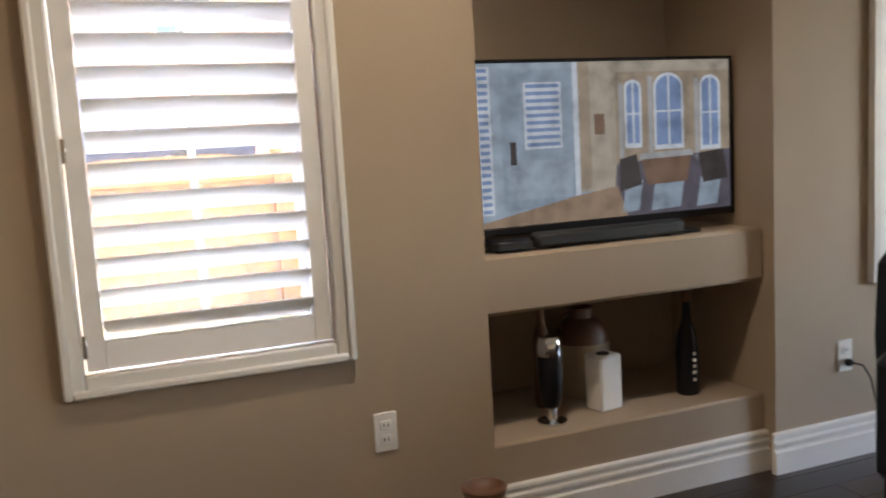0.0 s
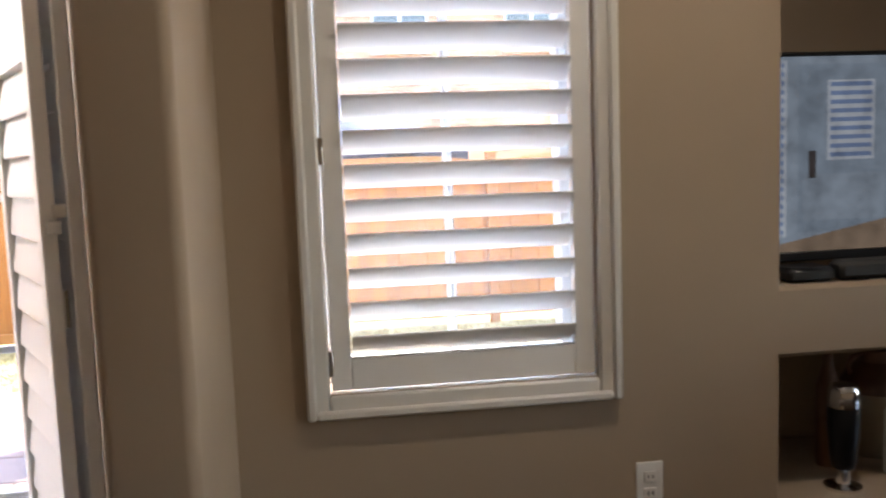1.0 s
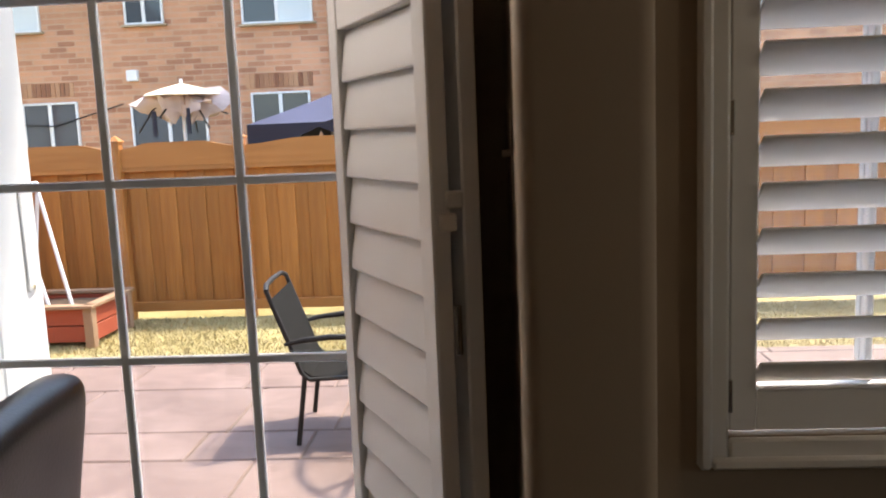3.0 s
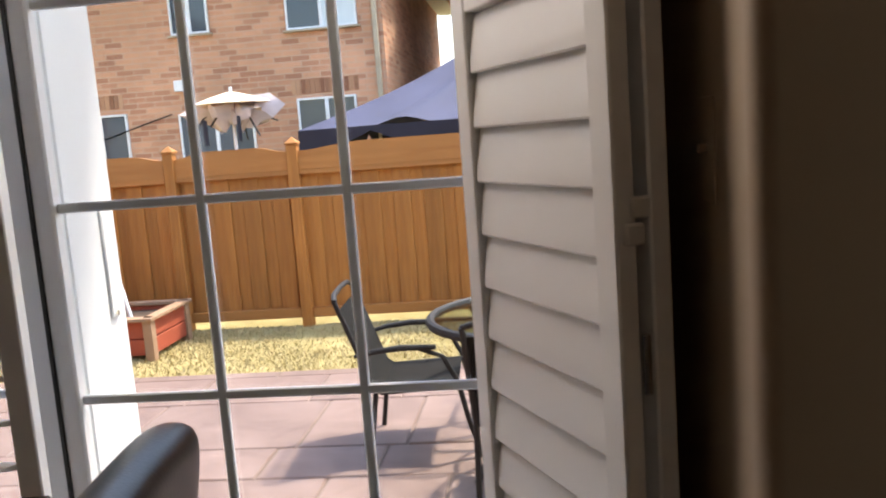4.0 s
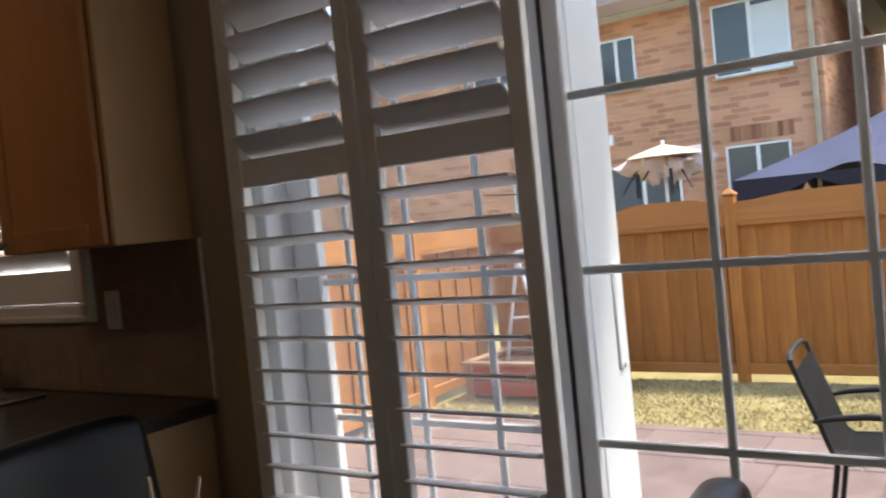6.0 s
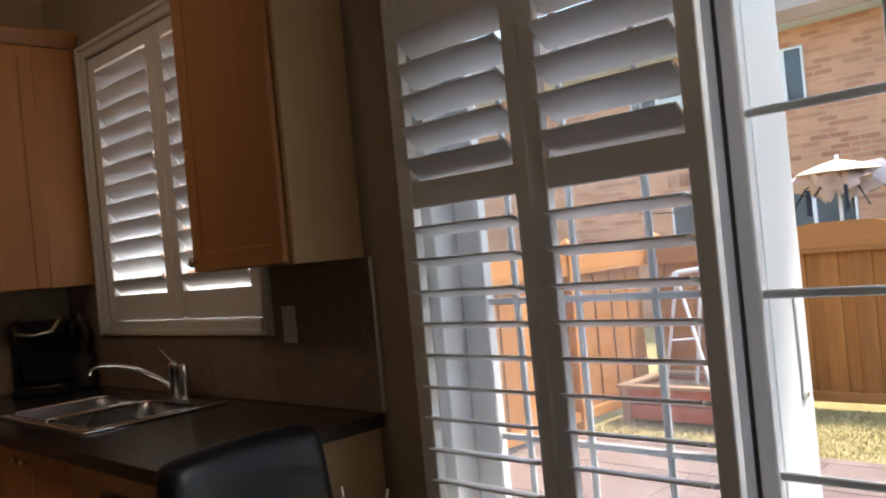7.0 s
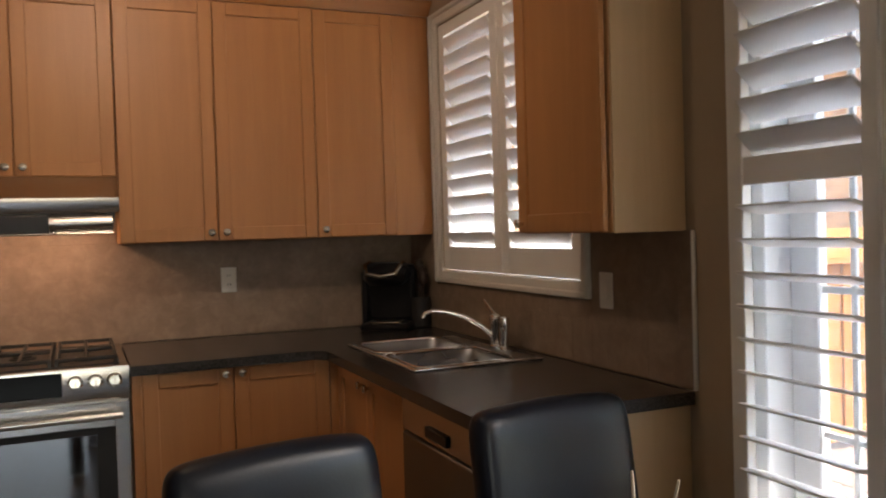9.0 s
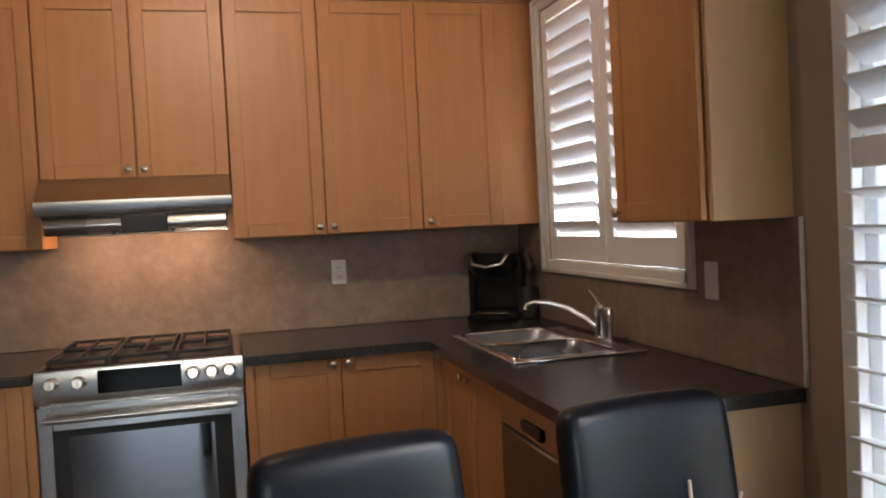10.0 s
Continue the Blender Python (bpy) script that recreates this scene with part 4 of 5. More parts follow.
fc = thing("faucet", "chrome kitchen faucet with a low curved spout", "faucet", pose(-3.775, 2.80, CT1 + 0.006))
part("base", Geo().lathe([(0.030, 0), (0.030, 0.008), (0.024, 0.014), (0.022, 0.09), (0.026, 0.10), (0.024, 0.125), (0.012, 0.135)]), CHROME, fc)
part("spout", Geo().tube([(-0.005, -0.01, 0.045), (-0.02, -0.05, 0.085), (-0.04, -0.12, 0.128), (-0.06, -0.19, 0.150), (-0.075, -0.24, 0.155), (-0.085, -0.268, 0.146), (-0.087, -0.275, 0.128)], [0.012, 0.011, 0.010, 0.009, 0.009, 0.009, 0.010], 12), CHROME, fc)
part("lever", Geo().tube([(0.0, 0.0, 0.125), (-0.06, 0.01, 0.145), (-0.14, 0.02, 0.175)], [0.010, 0.008, 0.006], 10), CHROME, fc)
part("sprayer", Geo().lathe([(0.020, 0), (0.020, 0.006), (0.015, 0.012), (0.017, 0.07), (0.022, 0.10), (0.018, 0.125), (0.008, 0.13)], 18, (0.07, 0.0, 0)), CHROME, fc)

cm = thing("coffee_maker", "black single-cup coffee maker with a silver handle", "coffee maker", pose(-4.72, 2.70, CT1, 0, 0, 55))
part("base", Geo().box(-0.12, -0.15, 0, 0.12, 0.15, 0.035, 0.012), BLACKP, cm)
part("column", Geo().box(-0.12, 0.0, 0.035, 0.12, 0.15, 0.31, 0.02), BLACKP, cm)
part("brew_head", Geo().box(-0.105, -0.14, 0.215, 0.105, 0.06, 0.325, 0.035), BLACKP, cm)
part("water_tank", Geo().box(-0.155, 0.01, 0.01, -0.118, 0.14, 0.28, 0.01), BLACKP, cm)
part("handle", Geo().tube([(-0.085, -0.06, 0.325), (-0.088, -0.13, 0.315), (-0.07, -0.158, 0.275), (0, -0.165, 0.262), (0.07, -0.158, 0.275), (0.088, -0.13, 0.315), (0.085, -0.06, 0.325)], 0.010, 10), NICKEL, cm, "curved silver handle")
part("drip_tray", Geo().box(-0.08, -0.14, 0.035, 0.08, -0.01, 0.045, 0.004), NICKEL, cm)
jr = thing("utensil_jar", "dark jar with utensils in the counter corner", "jar", pose(-4.66, 2.835, CT1))
part("body", Geo().lathe([(0.04, 0), (0.05, 0.01), (0.052, 0.13), (0.048, 0.15), (0.042, 0.15), (0.042, 0.02)]), BLACKM, jr)
for a, hgt in ((-0.02, 0.33), (0.012, 0.30), (0.028, 0.27)):
    u = part("utensil", Geo().tube([(a * 0.5, 0, 0.02), (a, 0.005, hgt - 0.06)], 0.005, 8), DARKWOOD, jr)
    part("utensil_head", Geo().lathe([(0.004, 0), (0.022, 0.02), (0.025, 0.05), (0.012, 0.07)], 14, (a, 0.005, hgt - 0.065)), DARKWOOD, u)

# range
R0, R1, RF = 0.698, 1.456, -4.192
rg = thing("gas_range", "stainless steel slide-in gas range with a dark oven window", "stove")
part("body", Geo().box(XS + 0.02, R0 + 0.003, 0.04, RF - 0.03, R1 - 0.003, 0.905, 0.004), STEEL, rg)
part("cooktop", Geo().box(XS + 0.04, R0 + 0.002, 0.905, RF - 0.005, R1 - 0.002, 0.922, 0.005), STEEL, rg)
part("burner_tray", Geo().box(XS + 0.07, R0 + 0.03, 0.921, RF - 0.05, R1 - 0.03, 0.926, 0.002), BLACKP, rg)
cp = part("control_panel", Geo().prism([(RF - 0.03, 0.795), (RF + 0.004, 0.795), (RF + 0.012, 0.810), (RF - 0.004, 0.918), (RF - 0.03, 0.920)], R0, R1, 1), STEEL, rg)
part("display", Geo().box(-0.152, -0.004, -0.043, 0.152, 0.004, 0.043, 0.003), DISPLAY, cp, "black glass display", pose(RF + 0.006, 1.073, 0.866, 0, 0, 90) @ pose(0, 0, 0, -8))
for ky in (0.759, 0.855, 1.268, 1.337, 1.403):
    kb = part("knob", Geo().lathe([(0.026, 0), (0.027, 0.006), (0.022, 0.010), (0.021, 0.034), (0.018, 0.038)], 20), NICKEL, cp, "round steel knob", pose(RF + 0.006, ky, 0.868, 0, 82, 0))
    part("grip", Geo().box(-0.020, -0.004, 0.034, 0.020, 0.004, 0.044, 0.002), NICKEL, kb)
od = part("oven_door", Geo().box(RF - 0.03, R0 + 0.055, 0.692, RF, R1 - 0.055, 0.785, 0.004), STEEL, rg)
for a, b, c, e in ((R0 + 0.003, R0 + 0.055, 0.22, 0.785), (R1 - 0.055, R1 - 0.003, 0.22, 0.785), (R0 + 0.055, R1 - 0.055, 0.22, 0.28)):
    part("door_frame", Geo().box(RF - 0.03, a, c, RF, b, e, 0.002), STEEL, od)
part("oven_window", Geo().box(RF - 0.025, R0 + 0.054, 0.279, RF - 0.004, R1 - 0.054, 0.693), OVENGLASS, od, "glossy black oven glass")
for a, b, c, e in ((R0 + 0.055, R0 + 0.108, 0.28, 0.692), (R1 - 0.120, R1 - 0.055, 0.28, 0.692), (R0 + 0.108, R1 - 0.120, 0.668, 0.692)):
    part("window_border", Geo().box(RF - 0.005, a, c, RF - 0.002, b, e, 0.001), BLACKM, od, "black printed glass border")
part("handle", Geo().tube([(RF + 0.045, R0 + 0.03, 0.742), (RF + 0.045, R1 - 0.03, 0.742)], 0.014, 14), STEEL, od)
for ky in (R0 + 0.05, R1 - 0.05):
    part("handle_post", Geo().box(RF - 0.002, ky - 0.012, 0.732, RF + 0.045, ky + 0.012, 0.752, 0.003), STEEL, od)
part("drawer", Geo().box(RF - 0.03, R0 + 0.003, 0.06, RF, R1 - 0.003, 0.212, 0.005), STEEL, rg)
for gy0, gy1 in ((0.735, 0.955), (0.965, 1.19), (1.20, 1.42)):
    g = Geo()
    for x in (-4.84, -4.545, -4.255):
        g.box(x - 0.007, gy0, 0.940, x + 0.007, gy1, 0.954, 0.003)
    for y in (gy0 + 0.007, (gy0 + gy1) / 2, gy1 - 0.007):
        g.box(-4.84, y - 0.006, 0.940, -4.255, y + 0.006, 0.954, 0.003)
    for x in (-4.84, -4.255):
        for y in (gy0 + 0.007, gy1 - 0.007):
            g.box(x - 0.007, y - 0.007, 0.924, x + 0.007, y + 0.007, 0.945)
    part("grate", g, IRON, rg, "black cast-iron grate")
for bx, by in ((-4.70, 0.845), (-4.39, 0.845), (-4.545, 1.077), (-4.70, 1.31), (-4.39, 1.31)):
    part("burner", Geo().lathe([(0.05, 0), (0.05, 0.006), (0.034, 0.008), (0.034, 0.014), (0.0, 0.015)], 22, (bx, by, 0.925)), IRON, rg)

# hood
hd = thing("range_hood", "stainless steel under-cabinet range hood", "range hood")
part("shell", Geo().prism([(XS + 0.003, 1.652), (-4.53, 1.652), (-4.435, 1.568), (-4.405, 1.560), (-4.405, 1.508), (-4.409, 1.503), (XS + 0.003, 1.503)], 0.694, 1.453, 1), STEEL, hd)
part("visor", Geo().prism([(0.716, 1.503), (0.722, 1.480), (0.790, 1.418), (1.425, 1.418), (1.438, 1.503)], -4.446, -4.428, 0), BLACKP, hd, "dark recessed visor")
part("lower_lip", Geo().tube([(-4.424, 0.785, 1.420), (-4.424, 1.428, 1.420)], 0.005, 8), CHROME, hd)
# one polished visor; the darker left steel puts its dark reflection into colour
for a, b, mt in ((0.725, 0.880, STEEL_DARK), (0.884, 1.015, STEEL), (1.195, 1.425, STEEL)):
    arc = [(-4.428 + 0.020 * math.sin(math.pi * k / 10), 1.424 + 0.076 * k / 10) for k in range(11)]
    part("visor_panel", Geo().prism(arc + [(-4.432, 1.50), (-4.432, 1.424)], a, b, 1), mt, hd, "polished curved visor")
part("control_plate", Geo().box(-0.006, 0.0, -0.034, 0.006, 0.172, 0.034, 0.003), STEEL_DARK, hd, "", pose(-4.420, 1.019, 1.462, 0, 16, 0))
for a in (0.985, 1.215):
    part("screw", Geo().lathe([(0.006, 0), (0.006, 0.005), (0.0, 0.007)], 10, (0, 0, 0), pose(-4.422, a, 1.428, 0, 90, 0)), BLACKM, hd)
part("filter", Geo().box(-4.80, 0.95, 1.494, -4.62, 1.20, 1.504, 0.002), NICKEL, hd)
for hy in (0.90, 1.25):
    part("bulb", Geo().lathe([(0.028, 0), (0.028, 0.010), (0.02, 0.012)], 18, (0, 0, 0), pose(-4.66, hy, 1.492)), glow("warm_bulb", (1.0, 0.72, 0.40), 0.8), hd, "warm lit hood bulb")
# unseen fitting added to house the family-room fill lamp
dl = thing("fill_downlight", "unseen round downlight added to light the family room", "lamp", pose(0.72, 2.05, H))
part("trim_ring", Geo().lathe([(0.062, 0), (0.085, -0.002), (0.088, -0.006), (0.064, -0.010)], 28), WHITEM, dl)
part("lens", Geo().lathe([(0.063, -0.003), (0.03, -0.006), (0.0, -0.006)], 28), glow("fill_lens", (1.0, 0.82, 0.60), 0.8), dl)
lp = thing("ceiling_lamp", "round flush ceiling lamp over the kitchen floor", "lamp", pose(-2.95, 1.40, H))
part("rim", Geo().lathe([(0.13, 0), (0.13, -0.02), (0.115, -0.03), (0.105, -0.012)], 28), NICKEL, lp)
part("diffuser", Geo().lathe([(0.106, -0.010), (0.10, -0.022), (0.06, -0.032), (0.0, -0.035)], 28), glow("warm_diffuser", (1.0, 0.75, 0.48), 1.0), lp)

# backsplash tiles on grout beds
bs1 = solid("backsplash_west", Geo().box(XS, -0.10, CT1 + 0.002, XS + 0.0090, YK - 0.003, 1.66), GROUT, "mottled stone tile backsplash behind the range", "backsplash", "structure", smooth=False)
g = Geo()
wall_y(g, XS + 0.0095, -2.722, YK - 0.0100, YK, CT1 + 0.002, 1.372, [(KW[0] - 0.058, KW[1] + 0.058, KW[2] - 0.06, 1.372)])
bs2 = solid("backsplash_north", g, GROUT, "mottled stone tile backsplash behind the sink", "backsplash", "structure", smooth=False)
solid("tile_edge_trim", Geo().box(-2.722, YK - 0.014, CT1 + 0.001, -2.712, YK, 1.372, 0.003), TRIM, "pale metal edge strip ending the backsplash", "trim", "structure")


def tile_run(owner, a0, a1, z0, z1, to_pose, tw=0.30, th=0.152):
    meshes = {}
    row, z = 0, z0
    while z < z1 - 0.01:
        zt = min(z + th, z1)
        a = a0 - (tw / 2 if row % 2 else 0)
        while a < a1 - 0.005:
            b0, b1 = max(a, a0), min(a + tw, a1)
            key = (round(b1 - b0, 3), round(zt - z, 3))
            if key[0] > 0.01:
                if key not in meshes:
                    meshes[key] = Geo().box(0.0006, 0, 0.0006, key[0] - 0.0006, 0.0062, key[1] - 0.0006, 0.0003).mesh("tile", TILE, False)
                part("tile", meshes[key], TILE, owner, "", to_pose(b0, z))
            a += tw
        z, row = zt, row + 1


tile_run(bs1, -0.10, YK - 0.012, CT1 + 0.004, 1.372, lambda a, z: pose(XS + 0.010, a, z, 0, 0, 90))
tile_run(bs1, 0.694, 1.453, 1.374, 1.47, lambda a, z: pose(XS + 0.010, a, z, 0, 0, 90))
tile_run(bs2, XS + 0.012, KW[0] - 0.06, CT1 + 0.004, 1.372, lambda a, z: pose(a, YK - 0.011, z))
tile_run(bs2, KW[0] - 0.058, KW[1] + 0.058, CT1 + 0.004, KW[2] - 0.06, lambda a, z: pose(a, YK - 0.011, z))
tile_run(bs2, KW[1] + 0.06, -2.724, CT1 + 0.004, 1.372, lambda a, z: pose(a, YK - 0.011, z))
outlet(pose(XS + 0.010, 1.949, 1.183, 0, 0, 90), "white duplex outlet on the tiled backsplash")
sw = thing("light_switch", "white rocker switch on the tiles beside the kitchen window", "switch", pose(-3.139, YK - 0.011, 1.178))
part("cover_plate", Geo().box(-0.037, -0.006, -0.060, 0.037, 0, 0.060, 0.004), OUTLET, sw)
part("rocker", Geo().box(-0.017, -0.010, -0.032, 0.017, -0.005, 0.032, 0.003), OUTLET, sw)

ws = thing("light_switch", "brown toggle switch on the wing wall behind the shutters", "switch", pose(-0.514, 2.47, 1.26, 0, 0, -90))
part("cover_plate", Geo().box(-0.036, -0.003, -0.060, 0.036, 0, 0.060, 0.0012), WALL, ws)
part("toggle", Geo().box(-0.004, -0.014, -0.003, 0.004, -0.002, 0.007, 0.002), WALL, ws)


# ---- dining corner ----
def padded_back(w, h0, h1, depth, lean):
    """A cushioned slab: soft edges all round and a faint belly, leaning back with height."""
    n, rows = 44, 44
    g = Geo()
    for side in (0, 1):
        p, f = [], []
        for j in range(rows + 1):
            for i in range(n + 1):
                u, v = (math.copysign(1 - (1 - abs(q)) ** 2.4, q) for q in (2 * i / n - 1, 2 * j / rows - 1))
                su, sv = abs(u) ** 7, abs(v) ** 9
                x = u * w / 2 * (1 - 0.05 * sv)
                z = (h0 + h1) / 2 + v * (h1 - h0) / 2 * (1 - 0.012 * su) + 0.010 * (1 - u * u) * max(0.0, v) ** 6
                corner = abs(u * v) ** 14 if v > 0 else 0.0
                x *= 1 - 0.025 * corner
                z -= 0.010 * corner
                thick = depth / 2 * (max(0.0, 1 - u ** 14) ** 0.5) * (max(0.0, 1 - (v ** 18 if v > 0 else 0)) ** 0.5) + 0.001
                thick += 0.0015 * math.sin(5.1 * u + 2.3 * v) * math.cos(3.7 * v - 1.1 * u) * (1 - u * u) * (1 - v * v)
                y = (1 if side else -1) * thick + lean * max(0.0, (z - h0) / (h1 - h0)) ** 1.3
                p.append((x, y, z))
        for j in range(rows):
            for i in range(n):
                a = j * (n + 1) + i
                q = (a, a + 1, a + n + 2, a + n + 1)
                f.append(q if not side else q[::-1])
        g.add(p, f)
    m = (n + 1) * (rows + 1)
    ring = [i for i in range(n + 1)] + [j * (n + 1) + n for j in range(1, rows + 1)] + [rows * (n + 1) + i for i in range(n - 1, -1, -1)] + [j * (n + 1) for j in range(rows - 1, 0, -1)]
    for a, b in zip(ring, ring[1:] + ring[:1]):
        g.f.append((a, b, b + m, a + m))
        g.m.append(0)
    return g


def dining_chair(m, label):
    """A parsons chair whose seat looks to -y; the foot of its back is at y = 0."""
    t = thing("dining_chair", label, "chair", m, "chairs round the table")
    part("backrest", padded_back(0.45, 0.40, 0.968, 0.085, 0.075), LEATHER, t)
    part("seat", Geo().box(-0.225, -0.44, 0.38, 0.225, 0.035, 0.48, 0.03), LEATHER, t)
    part("seat_rail", Geo().box(-0.22, -0.43, 0.33, 0.22, 0.03, 0.385, 0.006), LEATHER, t)
    for x in (-0.195, 0.195):
        for y in (-0.405, 0.005):
            part("leg", Geo().tube([(x, y, 0), (x, y, 0.335)], [0.017, 0.024], 4), DARKWOOD, t)
    part("back_seam", Geo().box(-0.215, 0.053, 0.62, 0.215, 0.066, 0.623, 0.001), BLACKM, t)
    return t


dining_chair(pose(-2.520, 2.345, 0, 0, 0, 95), "black leather parsons dining chair by the counter end")
dining_chair(pose(-2.420, 1.660, 0, 0, 0, 101), "black leather parsons dining chair facing the range side")
dining_chair(pose(-1.235, 2.262, 0, 0, 0, -82), "black leather parsons dining chair by the patio door")
dt = thing("dining_table", "dark wooden dining table between the leather chairs", "table", pose(-1.86, 1.95, 0, 0, 0, 8))
part("tabletop", Geo().box(-0.42, -0.75, 0.715, 0.42, 0.75, 0.75, 0.006), DARKWOOD, dt)
part("apron", Geo().box(-0.34, -0.66, 0.63, 0.34, 0.66, 0.716, 0.004), DARKWOOD, dt)
for x in (-0.35, 0.35):
    for y in (-0.67, 0.67):
        part("leg", Geo().box(x - 0.035, y - 0.035, 0, x + 0.035, y + 0.035, 0.716, 0.005), DARKWOOD, dt)
pl = thing("dried_stems", "pale dried stems in a small vase on the table", "plant", pose(-1.70, 1.945, 0.75))
part("vase", Geo().lathe([(0.035, 0), (0.05, 0.02), (0.055, 0.08), (0.03, 0.13), (0.026, 0.16), (0.03, 0.165), (0.022, 0.16), (0.02, 0.1)]), STONEW, pl)
for dx, dy, hh in ((0.0, -0.012, 0.335), (0.02, 0.045, 0.320), (-0.03, 0.02, 0.27), (0.02, -0.03, 0.26), (-0.01, 0.035, 0.29)):
    part("stem", Geo().tube([(dx * 0.2, dy * 0.2, 0.06), (dx * 0.6, dy * 0.5, hh * 0.7), (dx, dy, hh)], [0.004, 0.004, 0.002], 7), CREAM, pl)

# ---- garden ----
GZ = -0.34
g = Geo()
g.box(-400, YOUT - 0.02, GZ - 0.6, 400, 600, GZ - 0.03)
solid("ground", g, LAWN, "patchy dry spring lawn", "ground", "structure", smooth=False)
g = Geo()
rng = random.Random(4)
for i in range(26000):
    x, y = rng.uniform(-5.35, 2.6), rng.uniform(7.34, 8.95)
    if noise.noise((x * 1.3, y * 1.3, 0)) < -0.28 and rng.random() < 0.7:
        continue
    h, a, w = rng.uniform(0.015, 0.045), rng.uniform(0, 6.28), rng.uniform(0.004, 0.008)
    dx, dy = math.cos(a) * w, math.sin(a) * w
    lx, ly = rng.uniform(-0.03, 0.03), rng.uniform(-0.03, 0.03)
    g.add([(x - dx, y - dy, GZ - 0.032), (x + dx, y + dy, GZ - 0.032), (x + lx, y + ly, GZ - 0.03 + h)], [(0, 1, 2)])
me = bpy.data.meshes.new("grass")
me.from_pydata(g.v, [], g.f)
me.materials.append(BLADE)
tagged(new("grass", me), "short dry yellow-green grass blades along the fence", "grass", "", "stuff")

# stamped stone patio: slabs in a random-ashlar layout on a dark bed
patio = solid("patio", Geo().box(-8.0, YOUT + 0.02, GZ - 0.5, 4.0, 7.36, GZ - 0.012), plain("joint_mortar", (0.17, 0.125, 0.105), 0.9, 0.3, 50, 0.2),
              "pinkish stamped stone patio with wide joints", "patio", "structure", smooth=False)
rng = random.Random(11)
slab_mesh = {}
row_y = YOUT + 0.03
while row_y < 7.30:
    rh = rng.choice((0.42, 0.60, 0.82))
    rh = min(rh, 7.35 - row_y)
    x = -5.6 + rng.uniform(0, 0.4)
    while x < 3.0:
        w = rng.choice((0.62, 0.85, 1.10))
        key = (w, round(rh, 2))
        if key not in slab_mesh:
            slab_mesh[key] = Geo().box(0.006, 0.006, -0.03, w - 0.006, rh - 0.006, 0.0, 0.008).mesh("slab", SLAB, False)
        part("slab", slab_mesh[key], SLAB, patio, "", pose(x, row_y, GZ + rng.uniform(-0.002, 0.002)))
        x += w
    row_y += rh


# ---- fence ----
def fence(name, m, length, posts, label, rail_mat):
    """A board fence along local x; its fair face looks to -y. Between posts the top board dips towards each post."""
    t = thing(name, label, "fence", m)
    rng = random.Random(7)
    bw = 0.142
    meshes = [Geo().box(-0.009, 0, 0, bw + 0.009, 0.018, hh, 0.003).mesh("board", FENCE, False) for hh in (1.50, 1.505, 1.495)]
    n = int(length / bw)
    for i in range(n):
        part("board", meshes[i % 3], FENCE, t, "", pose(i * bw, 0.02 + (0.020 if i % 2 else 0) + rng.uniform(0, 0.004), 0.045))
    post = Geo().box(-0.05, -0.052, -0.2, 0.05, 0.048, 1.66, 0.006).mesh("post", FENCE, False)
    cap = Geo().box(-0.062, -0.064, 1.66, 0.062, 0.060, 1.685, 0.006).add([(-0.05, -0.052, 1.685), (0.05, -0.052, 1.685), (0.05, 0.048, 1.685), (-0.05, 0.048, 1.685), (0, 0, 1.735)],
                                                                         [(0, 1, 4), (1, 2, 4), (2, 3, 4), (3, 0, 4)]).mesh("post_cap", rail_mat, False)
    for px in posts:
        po = part("post", post, FENCE, t, "", pose(px, 0, 0))
        part("post_cap", cap, rail_mat, po)
    edges = [0.0, *posts, length]
    for a, b in zip(edges, edges[1:]):
        if b - a < 0.3:
            continue
        a, b = a + (0.05 if a else 0), b - (0.05 if b < length else 0)
        k = 14
        o = [(a, 1.43), (b, 1.43)]
        for i in range(k, -1, -1):
            u = i / k
            e = min(u, 1 - u)
            o.append((a + (b - a) * u, 1.60 + 0.055 * (0.5 - 0.5 * math.cos(math.pi * min(1, e / 0.28)))))
        part("top_board", Geo().prism(o, -0.026, 0.018, 1), rail_mat, t)
        part("rail", Geo().box(a, -0.024, 1.385, b, 0.018, 1.43, 0.004), rail_mat, t)
        part("rail", Geo().box(a, -0.028, 0.05, b, 0.018, 0.14, 0.004), rail_mat, t)
    return t


fence("garden_fence", pose(-5.40, 9.0, GZ), 9.2, (0.06, 1.325, 2.507, 4.70, 6.9), "orange-stained cedar board fence with capped posts", FENCE_H)
fence("garden_fence", pose(-5.42, 3.2, GZ, 0, 0, 90), 5.75, (0.06, 2.3, 4.4), "orange-stained cedar side fence", FENCE_H)

# raised planter with a white folding frame leaning in it
pt = thing("planter_box", "raised wooden planter box with red boards beside the fence", "planter", pose(-4.55, 8.30, GZ))
for x in (-0.60, 0.60):
    for y in (-0.35, 0.35):
        part("corner_post", Geo().box(x - 0.04, y - 0.04, -0.05, x + 0.04, y + 0.04, 0.34, 0.004), RAWWOOD, pt)
for z in (0.02, 0.165):
    part("plank", Geo().box(-0.57, -0.37, z, 0.57, -0.335, z + 0.135, 0.004), REDWOOD, pt, "faded red plank")
    part("plank", Geo().box(-0.57, 0.335, z, 0.57, 0.37, z + 0.135, 0.004), REDWOOD, pt)
    part("plank", Geo().box(0.585, -0.33, z, 0.62, 0.33, z + 0.135, 0.004), REDWOOD, pt)
    part("plank", Geo().box(-0.62, -0.33, z, -0.585, 0.33, z + 0.135, 0.004), REDWOOD, pt)
